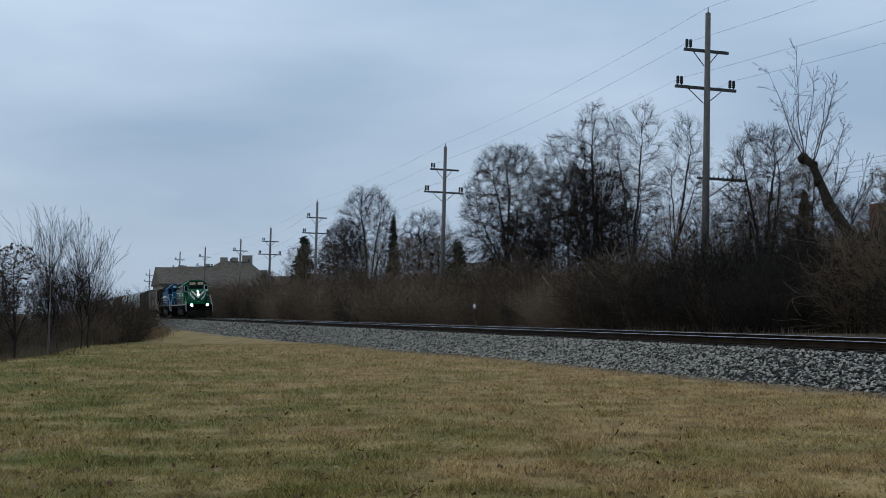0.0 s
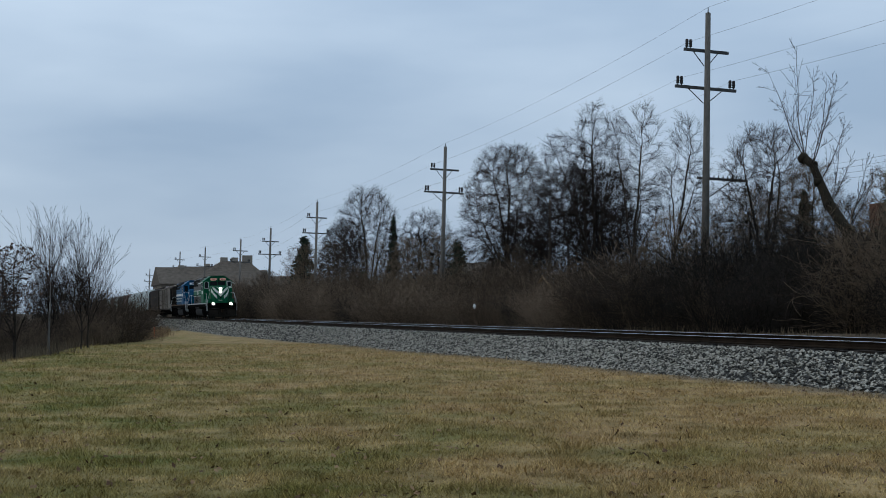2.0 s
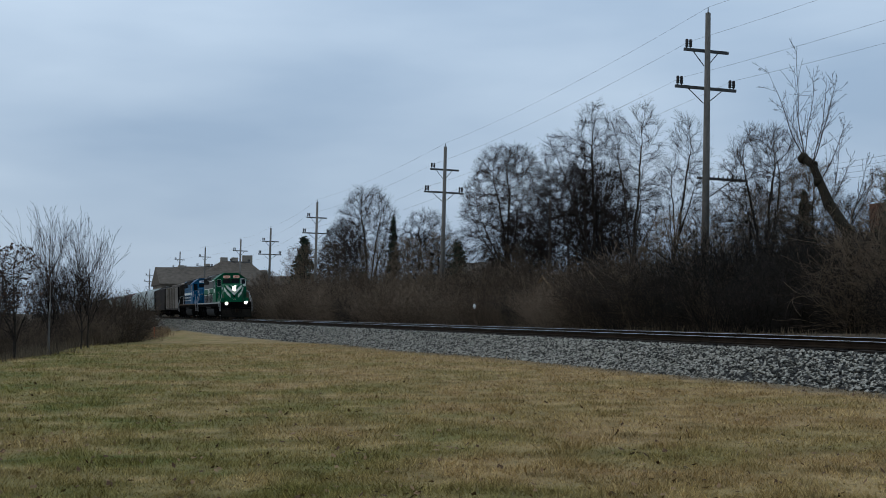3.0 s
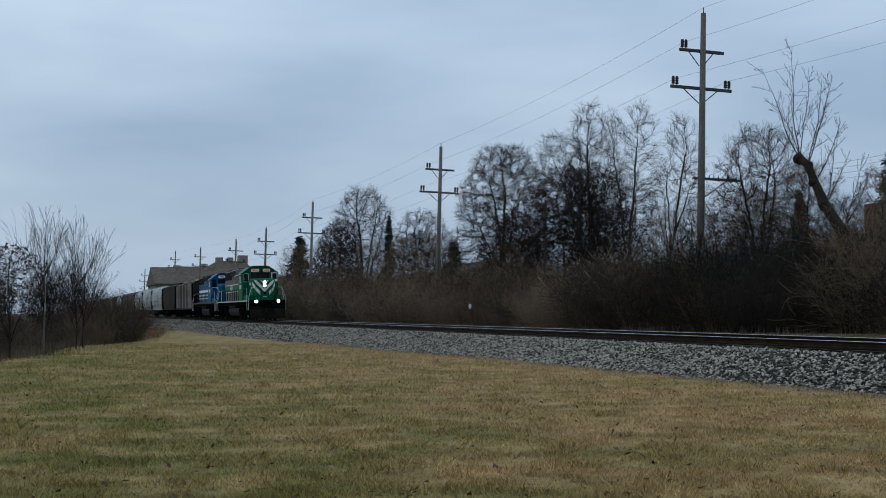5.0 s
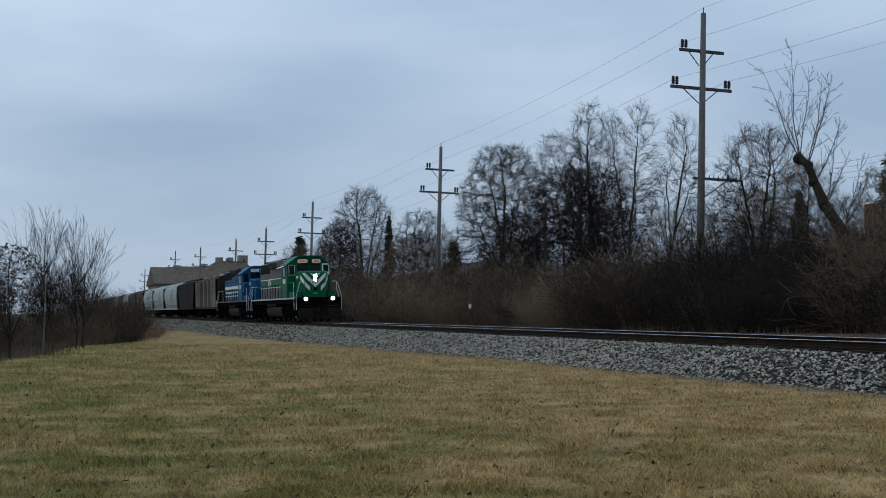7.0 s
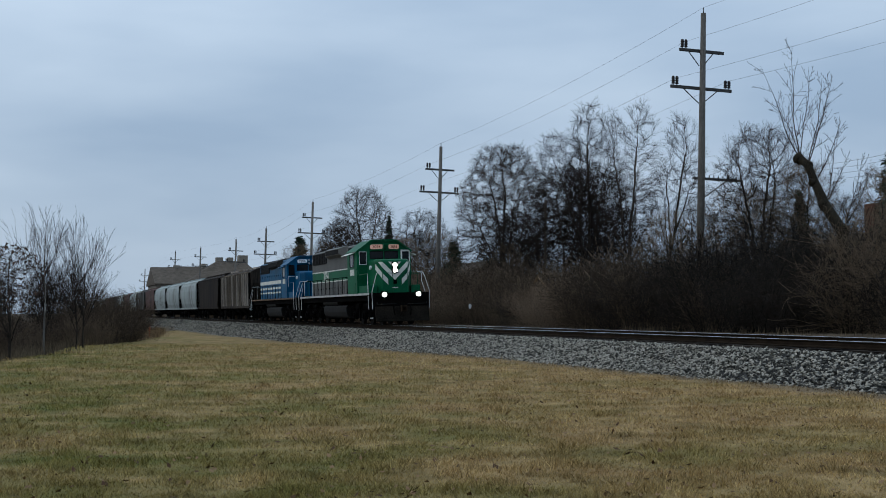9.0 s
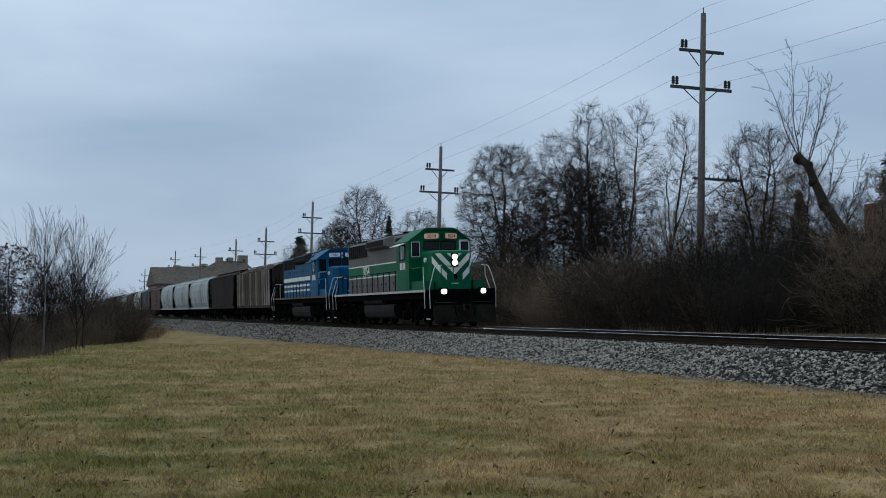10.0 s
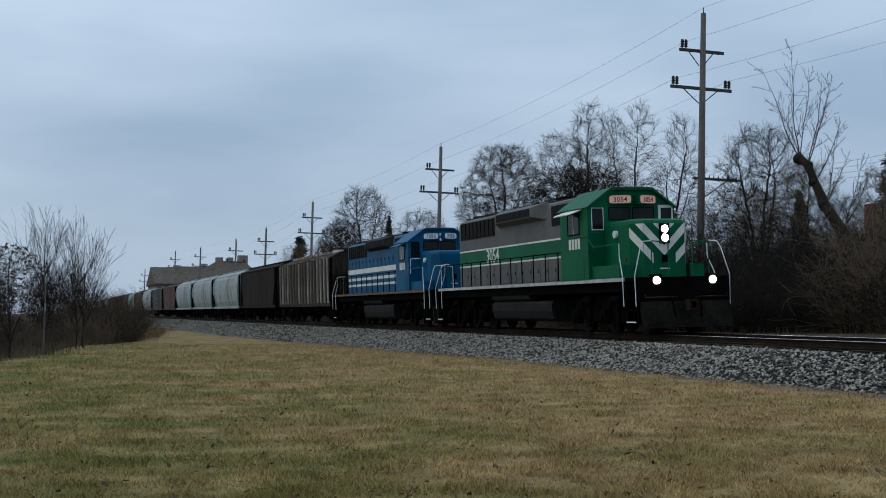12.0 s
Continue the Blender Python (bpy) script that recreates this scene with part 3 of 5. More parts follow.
TREES = [("maple", -100.9, 38, 15.3, 20, "broad-crowned bare tree with dense fine twigs"),
         ("leader", -83.5, 38, 16.2, 0, "tall bare tree with a leader and a limb reaching aside"),
         ("fan", -77.3, 38, 15.0, 150, "tall bare tree with upright forking limbs"),
         ("leaning", -73.8, 38, 13.7, 0, "slender bare tree with a leaning trunk"),
         ("elm", -173.7, 44, 18.6, 310, "vase-shaped bare tree with dense fine twigs"),
         ("round", -138.2, 42, 12.6, 60, "rounded bare tree beyond the track"),
         ("elm", -53.5, 33.5, 9.8, 130, "bare tree with spreading upright branches"),
         ("maple", -94.5, 41, 12.8, 130, "broad-crowned bare tree with dense fine twigs"),
         ("fan", -89.5, 40, 14.2, 80, "tall bare tree with upright forking limbs"),
         ("elm", -92.5, 43, 12.6, 200, "bare tree with spreading upright branches"),
         ("bushy", -79, 44, 8.6, 350, "bushy bare tree with brown twigs"),
         ("bushy", -68, 36, 7.0, 85, "bushy bare tree with brown twigs"),
         ("bushy", -61, 38, 7.6, 250, "bushy bare tree with brown twigs"),
         ("bushy", -56.5, 34, 7.2, 15, "bushy bare tree with brown twigs"),
         ("bushy", -49, 33, 7.6, 100, "low bushy bare tree"),
         ("bushy", -43, 33, 6.6, 190, "low bushy bare tree"),
         ("elm", -46, 40, 8.2, 265, "bare tree with spreading upright branches"),
         ("bushy", -38.5, 31, 6.2, 290, "low bushy bare tree"),
         ("bushy", -95, 36, 6.6, 320, "bushy bare tree with brown twigs"),
         ("bushy", -107, 34, 8.2, 215, "bushy bare tree with brown twigs"),
         ("round", -112, 44, 10.5, 240, "rounded bare tree beyond the track"),
         ("bushy", -118, 34, 8.5, 145, "bushy bare tree with brown twigs"),
         ("bushy", -128, 33, 8.6, 75, "bushy bare tree with brown twigs"),
         ("round", -126, 48, 11.4, 70, "rounded bare tree beyond the track"),
         ("bushy", -148, 33, 9.6, 170, "bushy bare tree with brown twigs"),
         ("round", -150, 45, 11.0, 140, "rounded bare tree beyond the track"),
         ("elm", -163, 38, 13.0, 20, "vase-shaped bare tree with dense fine twigs"),
         ("bushy", -172, 34, 10.5, 20, "bushy bare tree with brown twigs"),
         ("elm", -182, 42, 13.6, 100, "vase-shaped bare tree with dense fine twigs"),
         ("bushy", -196, 33, 7.5, 5, "bushy bare tree with brown twigs"),
         ("bushy", -210, 36, 8.0, 95, "bushy bare tree with brown twigs"),
         ("round", -104, 50, 10.5, 10, "rounded bare tree beyond the track"),
         ("round", -70, 50, 8.4, 130, "rounded bare tree beyond the track")]
for kind, x, y, h, turn, label in TREES:
    meshes, full = KINDS[kind]
    t = make_tree(meshes, pose(x, y, plant(x, y), 0, 0, turn), label, group="bare trees beyond the track")
    t.scale = (h / full,) * 3


# ---- evergreens ----
def evergreen_meshes(seed, height, width, whorls, droop):
    rng = random.Random(seed)
    rs = np.random.RandomState(seed)
    segs = [(0, 0, -0.2, 0, 0, height * 0.97, height * 0.016, 0.02)]
    trunk = from_arrays("trunk", *sticks(segs, 7), M["bark"], smooth=True)
    verts, faces = [], []
    for i in range(whorls):
        t = (i + rng.random()) / whorls
        z = height * (0.1 + 0.9 * t)
        reach = width * (1 - t) ** 0.8 * rng.uniform(0.65, 1.1) + 0.15
        for _ in range(5):
            a = rng.uniform(0, 6.283)
            d = np.array((math.cos(a), math.sin(a), rng.uniform(-0.3, 0.05) - droop))
            for k in np.linspace(0.15, 1.0, 9):
                c = np.array((0, 0, z)) + d * reach * k
                for _ in range(3):
                    u, w = rs.normal(0, 1, 3), rs.normal(0, 1, 3)
                    s = 0.16 + 0.06 * reach
                    p = c + rs.normal(0, 0.1 + 0.03 * reach, 3)
                    j = len(verts)
                    verts += [p, p + u * s * np.array((1, 1, 0.5)), p + w * s * 0.5]
                    faces.append((j, j + 1, j + 2))
    return trunk, from_arrays("needles", verts, faces, M["needle"])


EVER = [evergreen_meshes(21, 12, 2.4, 60, 0.12), evergreen_meshes(22, 9, 3.2, 50, 0.2)]
for k, full, x, y, h, wide, label in ((0, 12.0, -182, 50, 15.3, 0.6, "narrow dark spruce with a pointed tip"), (1, 9.0, -182, 36.5, 12.2, 0.95, "dark conical evergreen beyond the track"),
                                (1, 9.0, -121, 40, 8.2, 1.0, "dark rounded evergreen behind the brush"), (0, 12.0, -64.5, 43, 8.0, 0.8, "dark evergreen behind the brush"),
                                (0, 12.0, -54.6, 42, 9.0, 1.2, "dark evergreen behind the brush"), (1, 9.0, -160, 40, 6.5, 1.2, "dark rounded evergreen behind the brush")):
    t = thing("evergreen_tree", pose(x, y, plant(x, y), 0, 0, x * 7), label, "evergreen tree", "evergreens")
    t.scale = (h / full * wide, h / full * wide, h / full)
    for nm, me in zip(("trunk", "needles"), EVER[k]):
        new(nm, me).parent = t


# ---- brush ----
def shrub_mesh(seed, stems, height, wide, mat, thin=0.007):
    rng = random.Random(seed)
    o = dict(levels=2, shoots=(8, 5.0), bend=0.2, up=0.03, bare=0.1, spread=(22, 62), ratio=(0.35, 0.6), thin=thin)
    segs = []
    for _ in range(stems):
        a, q = rng.uniform(0, 6.283), rng.random() ** 0.6
        p = Vector((math.cos(a) * q * wide * 0.6, math.sin(a) * q * wide * 0.6, -0.15))
        d = Vector((math.cos(a) * q * 0.5 + rng.gauss(0, 0.15), math.sin(a) * q * 0.5 + rng.gauss(0, 0.15), 1)).normalized()
        limb(segs, p, d, height * rng.uniform(0.5, 1.05), rng.uniform(1.7, 4.3) * thin, 0, rng, o)
    thick, fine = [g for g in segs if g[6] > 1.5 * thin], [g for g in segs if g[6] <= 1.5 * thin]
    return from_arrays("stem_base", *sticks(thick, 4), mat), from_arrays("twig_crown", *sticks(fine, 3), mat)


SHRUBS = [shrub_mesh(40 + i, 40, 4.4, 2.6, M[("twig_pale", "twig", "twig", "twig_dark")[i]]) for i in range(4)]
LOW = [shrub_mesh(50 + i, 70, 1.8, 1.6, M["twig"], 0.0036) for i in range(2)]


def hedge_height(x):
    """Top of the brush along the line: low far off, tallest about the nearest pole."""
    return float(np.interp(x, [-220, -170, -120, -95, -75, -60, -54, -49, -40, -30, 0], [5.2, 5.0, 4.6, 4.0, 3.6, 3.3, 3.6, 4.6, 4.3, 3.8, 3.6]))


def make_shrub(me, x, y, h, full, turn, label, group, wide=1.0, name="shrub"):
    t = thing(name, pose(x, y, plant(x, y), 0, 0, turn), label, "shrub", group)
    t.scale = (h / full * wide, h / full * wide, h / full)
    for nm, part_mesh in zip(("stem_base", "twig_crown"), me):
        ob = tagged(new(nm, part_mesh), kind="stuff")
        ob.parent = t
    return t


rng = random.Random(9)
x = -10.0
while x > -235:
    step = 2.1 if x > -110 else 3.6
    for row, y0 in enumerate((24.6, 27.4, 30.2)):
        if row == 2 and x < -150 or row == 0 and -36.5 < x < -32.5:
            continue
        sx, sy = x + rng.uniform(-0.8, 0.8), y0 + rng.uniform(-0.8, 0.8)
        h = hedge_height(sx) * rng.uniform(0.75, 1.08) * (0.72, 1.0, 1.08)[row]
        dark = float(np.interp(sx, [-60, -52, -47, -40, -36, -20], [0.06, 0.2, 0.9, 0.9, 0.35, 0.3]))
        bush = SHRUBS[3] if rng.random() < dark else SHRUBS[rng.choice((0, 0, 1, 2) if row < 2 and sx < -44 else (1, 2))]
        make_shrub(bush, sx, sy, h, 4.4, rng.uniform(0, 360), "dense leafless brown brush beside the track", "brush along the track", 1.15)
    x -= step


# ---- power line ----
POLES = [(-53.8, 16.05), (-95.6, 14.8), (-144.9, 14.5), (-176.3, 13.4), (-204.5, 13.4), (-251.6, 14.4), (-300.1, 15.8), (-387.0, 14.6), (-12.0, 15.3)]
POLE_Y, LEAN = 30.2, 0.026


def build_pole(x, top, wires_arm):
    base = plant(x, POLE_Y, 0.3)
    h = top - base
    t = thing("utility_pole", pose(x, POLE_Y, base, -math.degrees(LEAN), 0, 0), "weathered grey wooden utility pole with two dark crossarms", "utility pole", "poles along the track")
    part("pole_shaft", rod(BM(), (0, 0, 0), (0, 0, h), 0.21, 14, 0.125), M["pole"], t, smooth=True)
    part("pole_pin", rod(BM(), (0, 0, h), (0, 0, h + 0.28), 0.03, 8, 0.02), M["insulator"], t)
    for z, half, ends in ((h - 1.85, 1.2, (-1.06, -0.86)), (h - 3.68, 1.65, (-1.52, -1.32, 1.32, 1.52))):
        arm = part("crossarm", box(BM(), -0.19, -0.07, -half, half, z - 0.07, z + 0.07), M["arm"], t, "dark wooden crossarm", bevel=0.012)
        for y in ends:
            bm = rod(BM(), (-0.13, y, z + 0.07), (-0.13, y, z + 0.16), 0.03, 6)
            for k in range(3):
                rod(bm, (-0.13, y, z + 0.14 + k * 0.12), (-0.13, y, z + 0.26 + k * 0.12), 0.09, 10, 0.06)
            part("insulator", bm, M["insulator"], arm, "dark porcelain insulator")
        for s in (-1, 1):
            part("brace", pipe(BM(), [(-0.2, s * half * 0.55, z - 0.06), (-0.17, s * 0.1, z - 0.72)], 0.026), M["arm"], t)
    if wires_arm:
        z = 8.0 - base
        arm = part("crossarm", box(BM(), -0.26, -0.16, -0.35, 2.4, z - 0.06, z + 0.06), M["arm"], t, "offset wooden crossarm with small pegs", bevel=0.012)
        for i in range(9):
            y = 0.3 + i * 0.25
            part("peg", rod(BM(), (-0.21, y, z + 0.05), (-0.21, y, z + 0.2), 0.035, 6, 0.02), M["insulator"], arm)
        part("brace", pipe(BM(), [(-0.2, 1.5, z - 0.05), (-0.19, 0.15, z - 1.0)], 0.03), M["arm"], t)


for i, (x, top) in enumerate(POLES):
    build_pole(x, top, i == 0)


def wire(points, r, sag, label, name="overhead_wire"):
    """One conductor that hangs from point to point."""
    bm = BM()
    for p, q in zip(points, points[1:]):
        p, q = Vector(p), Vector(q)
        line = []
        for k in range(13):
            u = k / 12
            c = p.lerp(q, u)
            c.z -= sag * 4 * u * (1 - u)
            line.append(c)
        pipe(bm, line, r, 4)
    return tagged(new(name, finish(name, bm, M["wire"])), label, "wire", "overhead wires")


LINE = sorted(POLES)
for off_y, drop, arm in ((0.0, -0.28, 0), (-0.96, 1.45, 1), (-1.42, 3.25, 1), (1.42, 3.25, 1)):
    pts = [(x - 0.13 * arm, POLE_Y + LEAN * (top - drop) + off_y, top - drop) for x, top in LINE]
    wire(pts, 0.006, 0.4, "thin grey overhead wire hung from pole to pole")
for k in range(4):
    wire([(-60.0, 41.3 + k * 0.1, 9.7 - 0.27 * k), (-37.9, 32.0 + k * 0.1, 7.9 - 0.25 * k)], 0.0085, 0.1, "thin grey service wire above the brush")

small = thing("signal_pole", pose(-92, 38, plant(-92, 38, 0.3), 0, 1.5, 0), "old slender wooden pole with a short crossarm", "utility pole")
part("pole_shaft", rod(BM(), (0, 0, 0), (0, 0, 10.2), 0.13, 10, 0.09), M["bark"], small, smooth=True)
part("crossarm", box(BM(), -0.15, -0.06, -0.2, 2.2, 8.2, 8.32), M["arm"], small, bevel=0.01)


# ---- the pollarded trunk with its sprouts ----
def build_stub():
    t = thing("pollarded_tree", pose(0, 0, 0), "old leaning trunk cut off short, with upright sprouts", "tree")
    line = [Vector(p) for p in ((-37.6, 27.0, 0.5), (-37.62, 27.0, 1.9), (-37.7, 27.0, 3.3), (-37.95, 27.0, 4.4), (-38.95, 27.0, 5.4), (-39.5, 27.0, 6.25), (-39.95, 27.0, 6.95), (-40.45, 27.0, 7.25))]
    radii = (0.24, 0.22, 0.19, 0.21, 0.2, 0.15, 0.14, 0.16)
    segs = [(*p, *q, a, b) for p, q, a, b in zip(line, line[1:], radii, radii[1:])]
    v, f = sticks(segs, 12)
    new("trunk", from_arrays("trunk", v, f, M["bark_moss"], smooth=True)).parent = t
    rng = random.Random(77)
    for c, r in ((line[3], 0.25), (line[4], 0.23), (line[7], 0.2), (line[6], 0.16), (line[5], 0.17)):
        knot = BM()
        bmesh.ops.create_icosphere(knot, subdivisions=2, radius=r, matrix=Matrix.Translation(c + Vector((0, rng.uniform(-0.1, 0.1), 0))))
        for v in knot.verts:
            v.co += noise.noise_vector(v.co * 5) * 0.1
        part("burl", knot, M["bark_moss"], t, smooth=True)
    o = dict(kids=(14, 5, 2), bend=0.075, up=0.03, bare=0.2, spread=(22, 52), ratio=(0.18, 0.4), thin=0.0045)
    segs, aside = [], Vector((0.3, 0.95, 0))
    # each sprout: where it springs from, its lean aside, its length and thickness
    for start, lean, length, r, up in ((line[7], -0.04, 4.3, 0.034, 0.01), (line[7], 0.06, 3.4, 0.026, 0.03), (line[7], -0.55, 3.5, 0.032, 0.0), (line[6], 0.12, 3.3, 0.03, 0.03),
                                       (line[6], 0.3, 3.4, 0.034, 0.06), (line[5], 0.55, 2.5, 0.03, 0.08), (line[4], 0.8, 1.9, 0.026, 0.1), (line[4], 0.5, 2.6, 0.026, 0.1),
                                       (line[3], 0.9, 2.4, 0.03, 0.12), (line[3], 0.6, 2.9, 0.028, 0.1), (line[5], -0.6, 1.5, 0.022, 0.05), (line[7], -0.3, 2.2, 0.024, 0.04),
                                       (line[2], 1.0, 2.4, 0.03, 0.1), (line[2], -0.8, 2.4, 0.03, 0.08)):
        grow(segs, start.copy(), (Vector((0, rng.uniform(-0.1, 0.1), 1)) + aside * lean).normalized(), length, r * 0.8, 0, rng, dict(o, up=up), lambda p: True)
    tagged(new("sprout_crown", from_arrays("sprout_crown", *sticks(segs, 4), M["bark"])), kind="stuff").parent = t


build_stub()

# ---- woods by the creek ----
def upright_tree(seed, height, r, bark):
    """A slender tree: many straight shoots rising side by side from a thin trunk."""
    rng = random.Random(seed)
    o = dict(kids=(9, 4), bend=0.035, up=0.05, bare=0.15, spread=(14, 32), ratio=(0.3, 0.55), thin=0.0042)
    line = [Vector((rng.gauss(0, 0.02) * k, rng.gauss(0, 0.02) * k, height * 0.13 * k - 0.2)) for k in range(6)]
    segs = [(*p, *q, r * (1 - 0.15 * k), r * (0.85 - 0.15 * k)) for k, (p, q) in enumerate(zip(line, line[1:]))]
    grow(segs, line[-1], Vector((0, 0, 1)), height * 0.4, r * 0.3, 0, rng, o, lambda p: True)
    for k in range(18):
        f = rng.uniform(1.4, 4.8)
        p = line[int(f)].lerp(line[int(f) + 1], f % 1)
        a, tilt = 2.4 * k, radians(rng.uniform(10, 30))
        d = Vector((math.cos(a) * math.sin(tilt), math.sin(a) * math.sin(tilt), math.cos(tilt)))
        grow(segs, p, d, (height - p.z) * rng.uniform(0.72, 0.98), r * rng.uniform(0.22, 0.34), 0, rng, o, lambda q: True)
    wood, fine = [g for g in segs if g[6] > r * 0.34], [g for g in segs if g[6] <= r * 0.34]
    return from_arrays("trunk", *sticks(wood, 6), bark, smooth=True), from_arrays("crown", *sticks(fine, 3), M["bark_twig"])


BIRCH = upright_tree(34, 6.6, 0.065, M["bark_pale"])
SLIM = upright_tree(32, 5.4, 0.05, M["bark"])
SMALL = winter_tree(33, 4.6, [(0, 0, 2.9, 0.25, 1.0)], 0.22, 0.06, M["bark"], 420, 0.15, 0.05, tip=0.0045, twigs=2, twig=0.28, limbs=12)


def creek_tree(meshes, full, x, y, h, turn, label):
    t = make_tree(meshes, pose(x, y, plant(x, y), 0, 0, turn), label, group="trees by the creek")
    t.scale = (h / full,) * 3
    return t


creek_tree(BIRCH, 6.6, -58.6, 0.3, 6.3, 40, "slender pale-barked tree with fine upright twigs")
creek_tree(SLIM, 5.4, -62.5, 2.1, 5.9, 200, "slim bare tree with leaning twigs")
creek_tree(SLIM, 5.4, -60.0, 1.7, 4.4, 300, "slim bare tree with leaning twigs")
clad = creek_tree(SMALL, 4.6, -46.6, -0.9, 3.95, 80, "small dark tree with clinging dead leaves")
rs = np.random.RandomState(5)
lv, lf = [], []
for i in range(900):
    a, q, z = rs.uniform(0, 6.28), rs.rand() ** 0.6, rs.uniform(1.9, 4.7)
    w = 1.35 * math.sin(min(1, (z - 1.2) / 3.3) * 2.6) * q + 0.1
    c = np.array((math.cos(a) * w, math.sin(a) * w, z))
    j = len(lv)
    lv += [c, c + rs.normal(0, 0.07, 3), c + rs.normal(0, 0.07, 3)]
    lf.append((j, j + 1, j + 2))
new("dead_leaf_crown", from_arrays("dead_leaf_crown", lv, lf, M["dead_leaf"])).parent = clad
for meshes, full, x, y, h, turn in ((SMALL, 4.6, -70, -2.4, 4.6, 190), (SLIM, 5.4, -76, 0.5, 5.4, 60),
                                    (SMALL, 4.6, -85, 0.6, 4.6, 280), (SMALL, 4.6, -97, 1.0, 6.4, 330), (SMALL, 4.6, -110, 1.5, 6.0, 20), (SMALL, 4.6, -128, 2.0, 7.2, 110),
                                    (SMALL, 4.6, -150, 3.0, 7.5, 200), (SMALL, 4.6, -120, -3.0, 8.0, 45), (SMALL, 4.6, -95, -6.0, 7.0, 145), (SMALL, 4.6, -140, 4.0, 6.5, 250), (SMALL, 4.6, -165, 6.0, 7.5, 50),
                                    (SMALL, 4.6, -78, -7.0, 6.4, 15), (SMALL, 4.6, -66, -8.0, 6.0, 75)):
    creek_tree(meshes, full, x, y, h, turn, "small bare tree among creek-side brush")
rng = random.Random(19)
for x, y, h in ((-70, 2.6, 1.7), (-74, 3.0, 2.9), (-77.5, 3.8, 3.2), (-80, 4.4, 3.1), (-83, 4.2, 2.9), (-86, 4.0, 2.6), (-90, 3.6, 2.6), (-95, 4.0, 2.6), (-101, 4.6, 2.8), (-108, 5.4, 2.8),
                (-116, 6.2, 3.0), (-126, 7.4, 3.0), (-138, 8.6, 3.2), (-152, 10.0, 3.4), 
                (-126, 1.0, 2.2)):
    make_shrub(rng.choice(LOW), x, y, h, 1.8, rng.uniform(0, 360), "tangled leafless brush by the creek", "creek-side brush", 0.95)

for i in range(26):
    x = -66.0 - (i * 23 % 60)
    y = x * 0.012 - 2.6 + (i * 7 % 13) * 0.3
    make_shrub(LOW[i % 2], x, y, 1.5 + (i % 5) * 0.2, 1.8, i * 53, "tangled leafless brush by the creek", "creek-side brush", 1.2)
for i in range(16):
    x = -135.0 - (i * 17 % 90)
    y = -9.0 + (i * 5 % 15)
    make_shrub(LOW[i % 2], x, y, 1.6 + (i % 4) * 0.3, 1.8, i * 47, "tangled leafless brush by the creek", "creek-side brush", 1.1)
    if i % 2:
        creek_tree(SMALL, 4.6, x - 6, y - 1, 6.0 + (i % 5), i * 61, "small bare tree among creek-side brush")

# ---- distance ----
FAR = {"far": (winter_tree(61, 12, [(0, 0, 8.0, 0.12, 1.0)], 0.1, 0.2, M["bark"], 500, 0.5, tip=0.016, twigs=1, twig=0.9), 12.0),
       "far_vase": (winter_tree(62, 12, [(1.2, 0, 5.0, 0.15, 1.0), (-1.4, 0, 4.6, 0.12, 0.9)], 0.1, 0.2, M["bark"], 500, 0.5, 0.2, tip=0.016, twigs=1, twig=0.9), 12.0)}
rng = random.Random(23)
for i in range(46):
    meshes, full = FAR[rng.choice(("far", "far_vase"))]
    x, y, h = ((-430 + rng.uniform(-60, 20), -40 + i * 7.5, rng.uniform(9, 13)) if i < 22 else (-60 - (i - 22) * 14.0, 84 + rng.uniform(-8, 12), rng.uniform(9, 12)))
    t = make_tree(meshes, pose(x, y, plant(x, y), 0, 0, rng.uniform(0, 360)), "distant bare tree against the sky", group="distant trees")
    t.scale = (h / full,) * 3


def gable(parent, name, x0, x1, y0, y1, z0, z1, along="y", over=0.4):
    """A pitched roof with its eaves."""
    if along == "y":
        mid = (x0 + x1) / 2
        pts = [(x0 - over, z0), (mid, z1), (x1 + over, z0), (x1 + over, z0 - 0.25), (x0 - over, z0 - 0.25)]
        bm = prism(BM(), pts, "y", y0 - over, y1 + over)
    else:
        mid = (y0 + y1) / 2
        pts = [(y0 - over, z0), (mid, z1), (y1 + over, z0), (y1 + over, z0 - 0.25), (y0 - over, z0 - 0.25)]
        bm = prism(BM(), pts, "x", x0 - over, x1 + over)
    return part(name, bm, M["roof"], parent, "dark shingled roof")


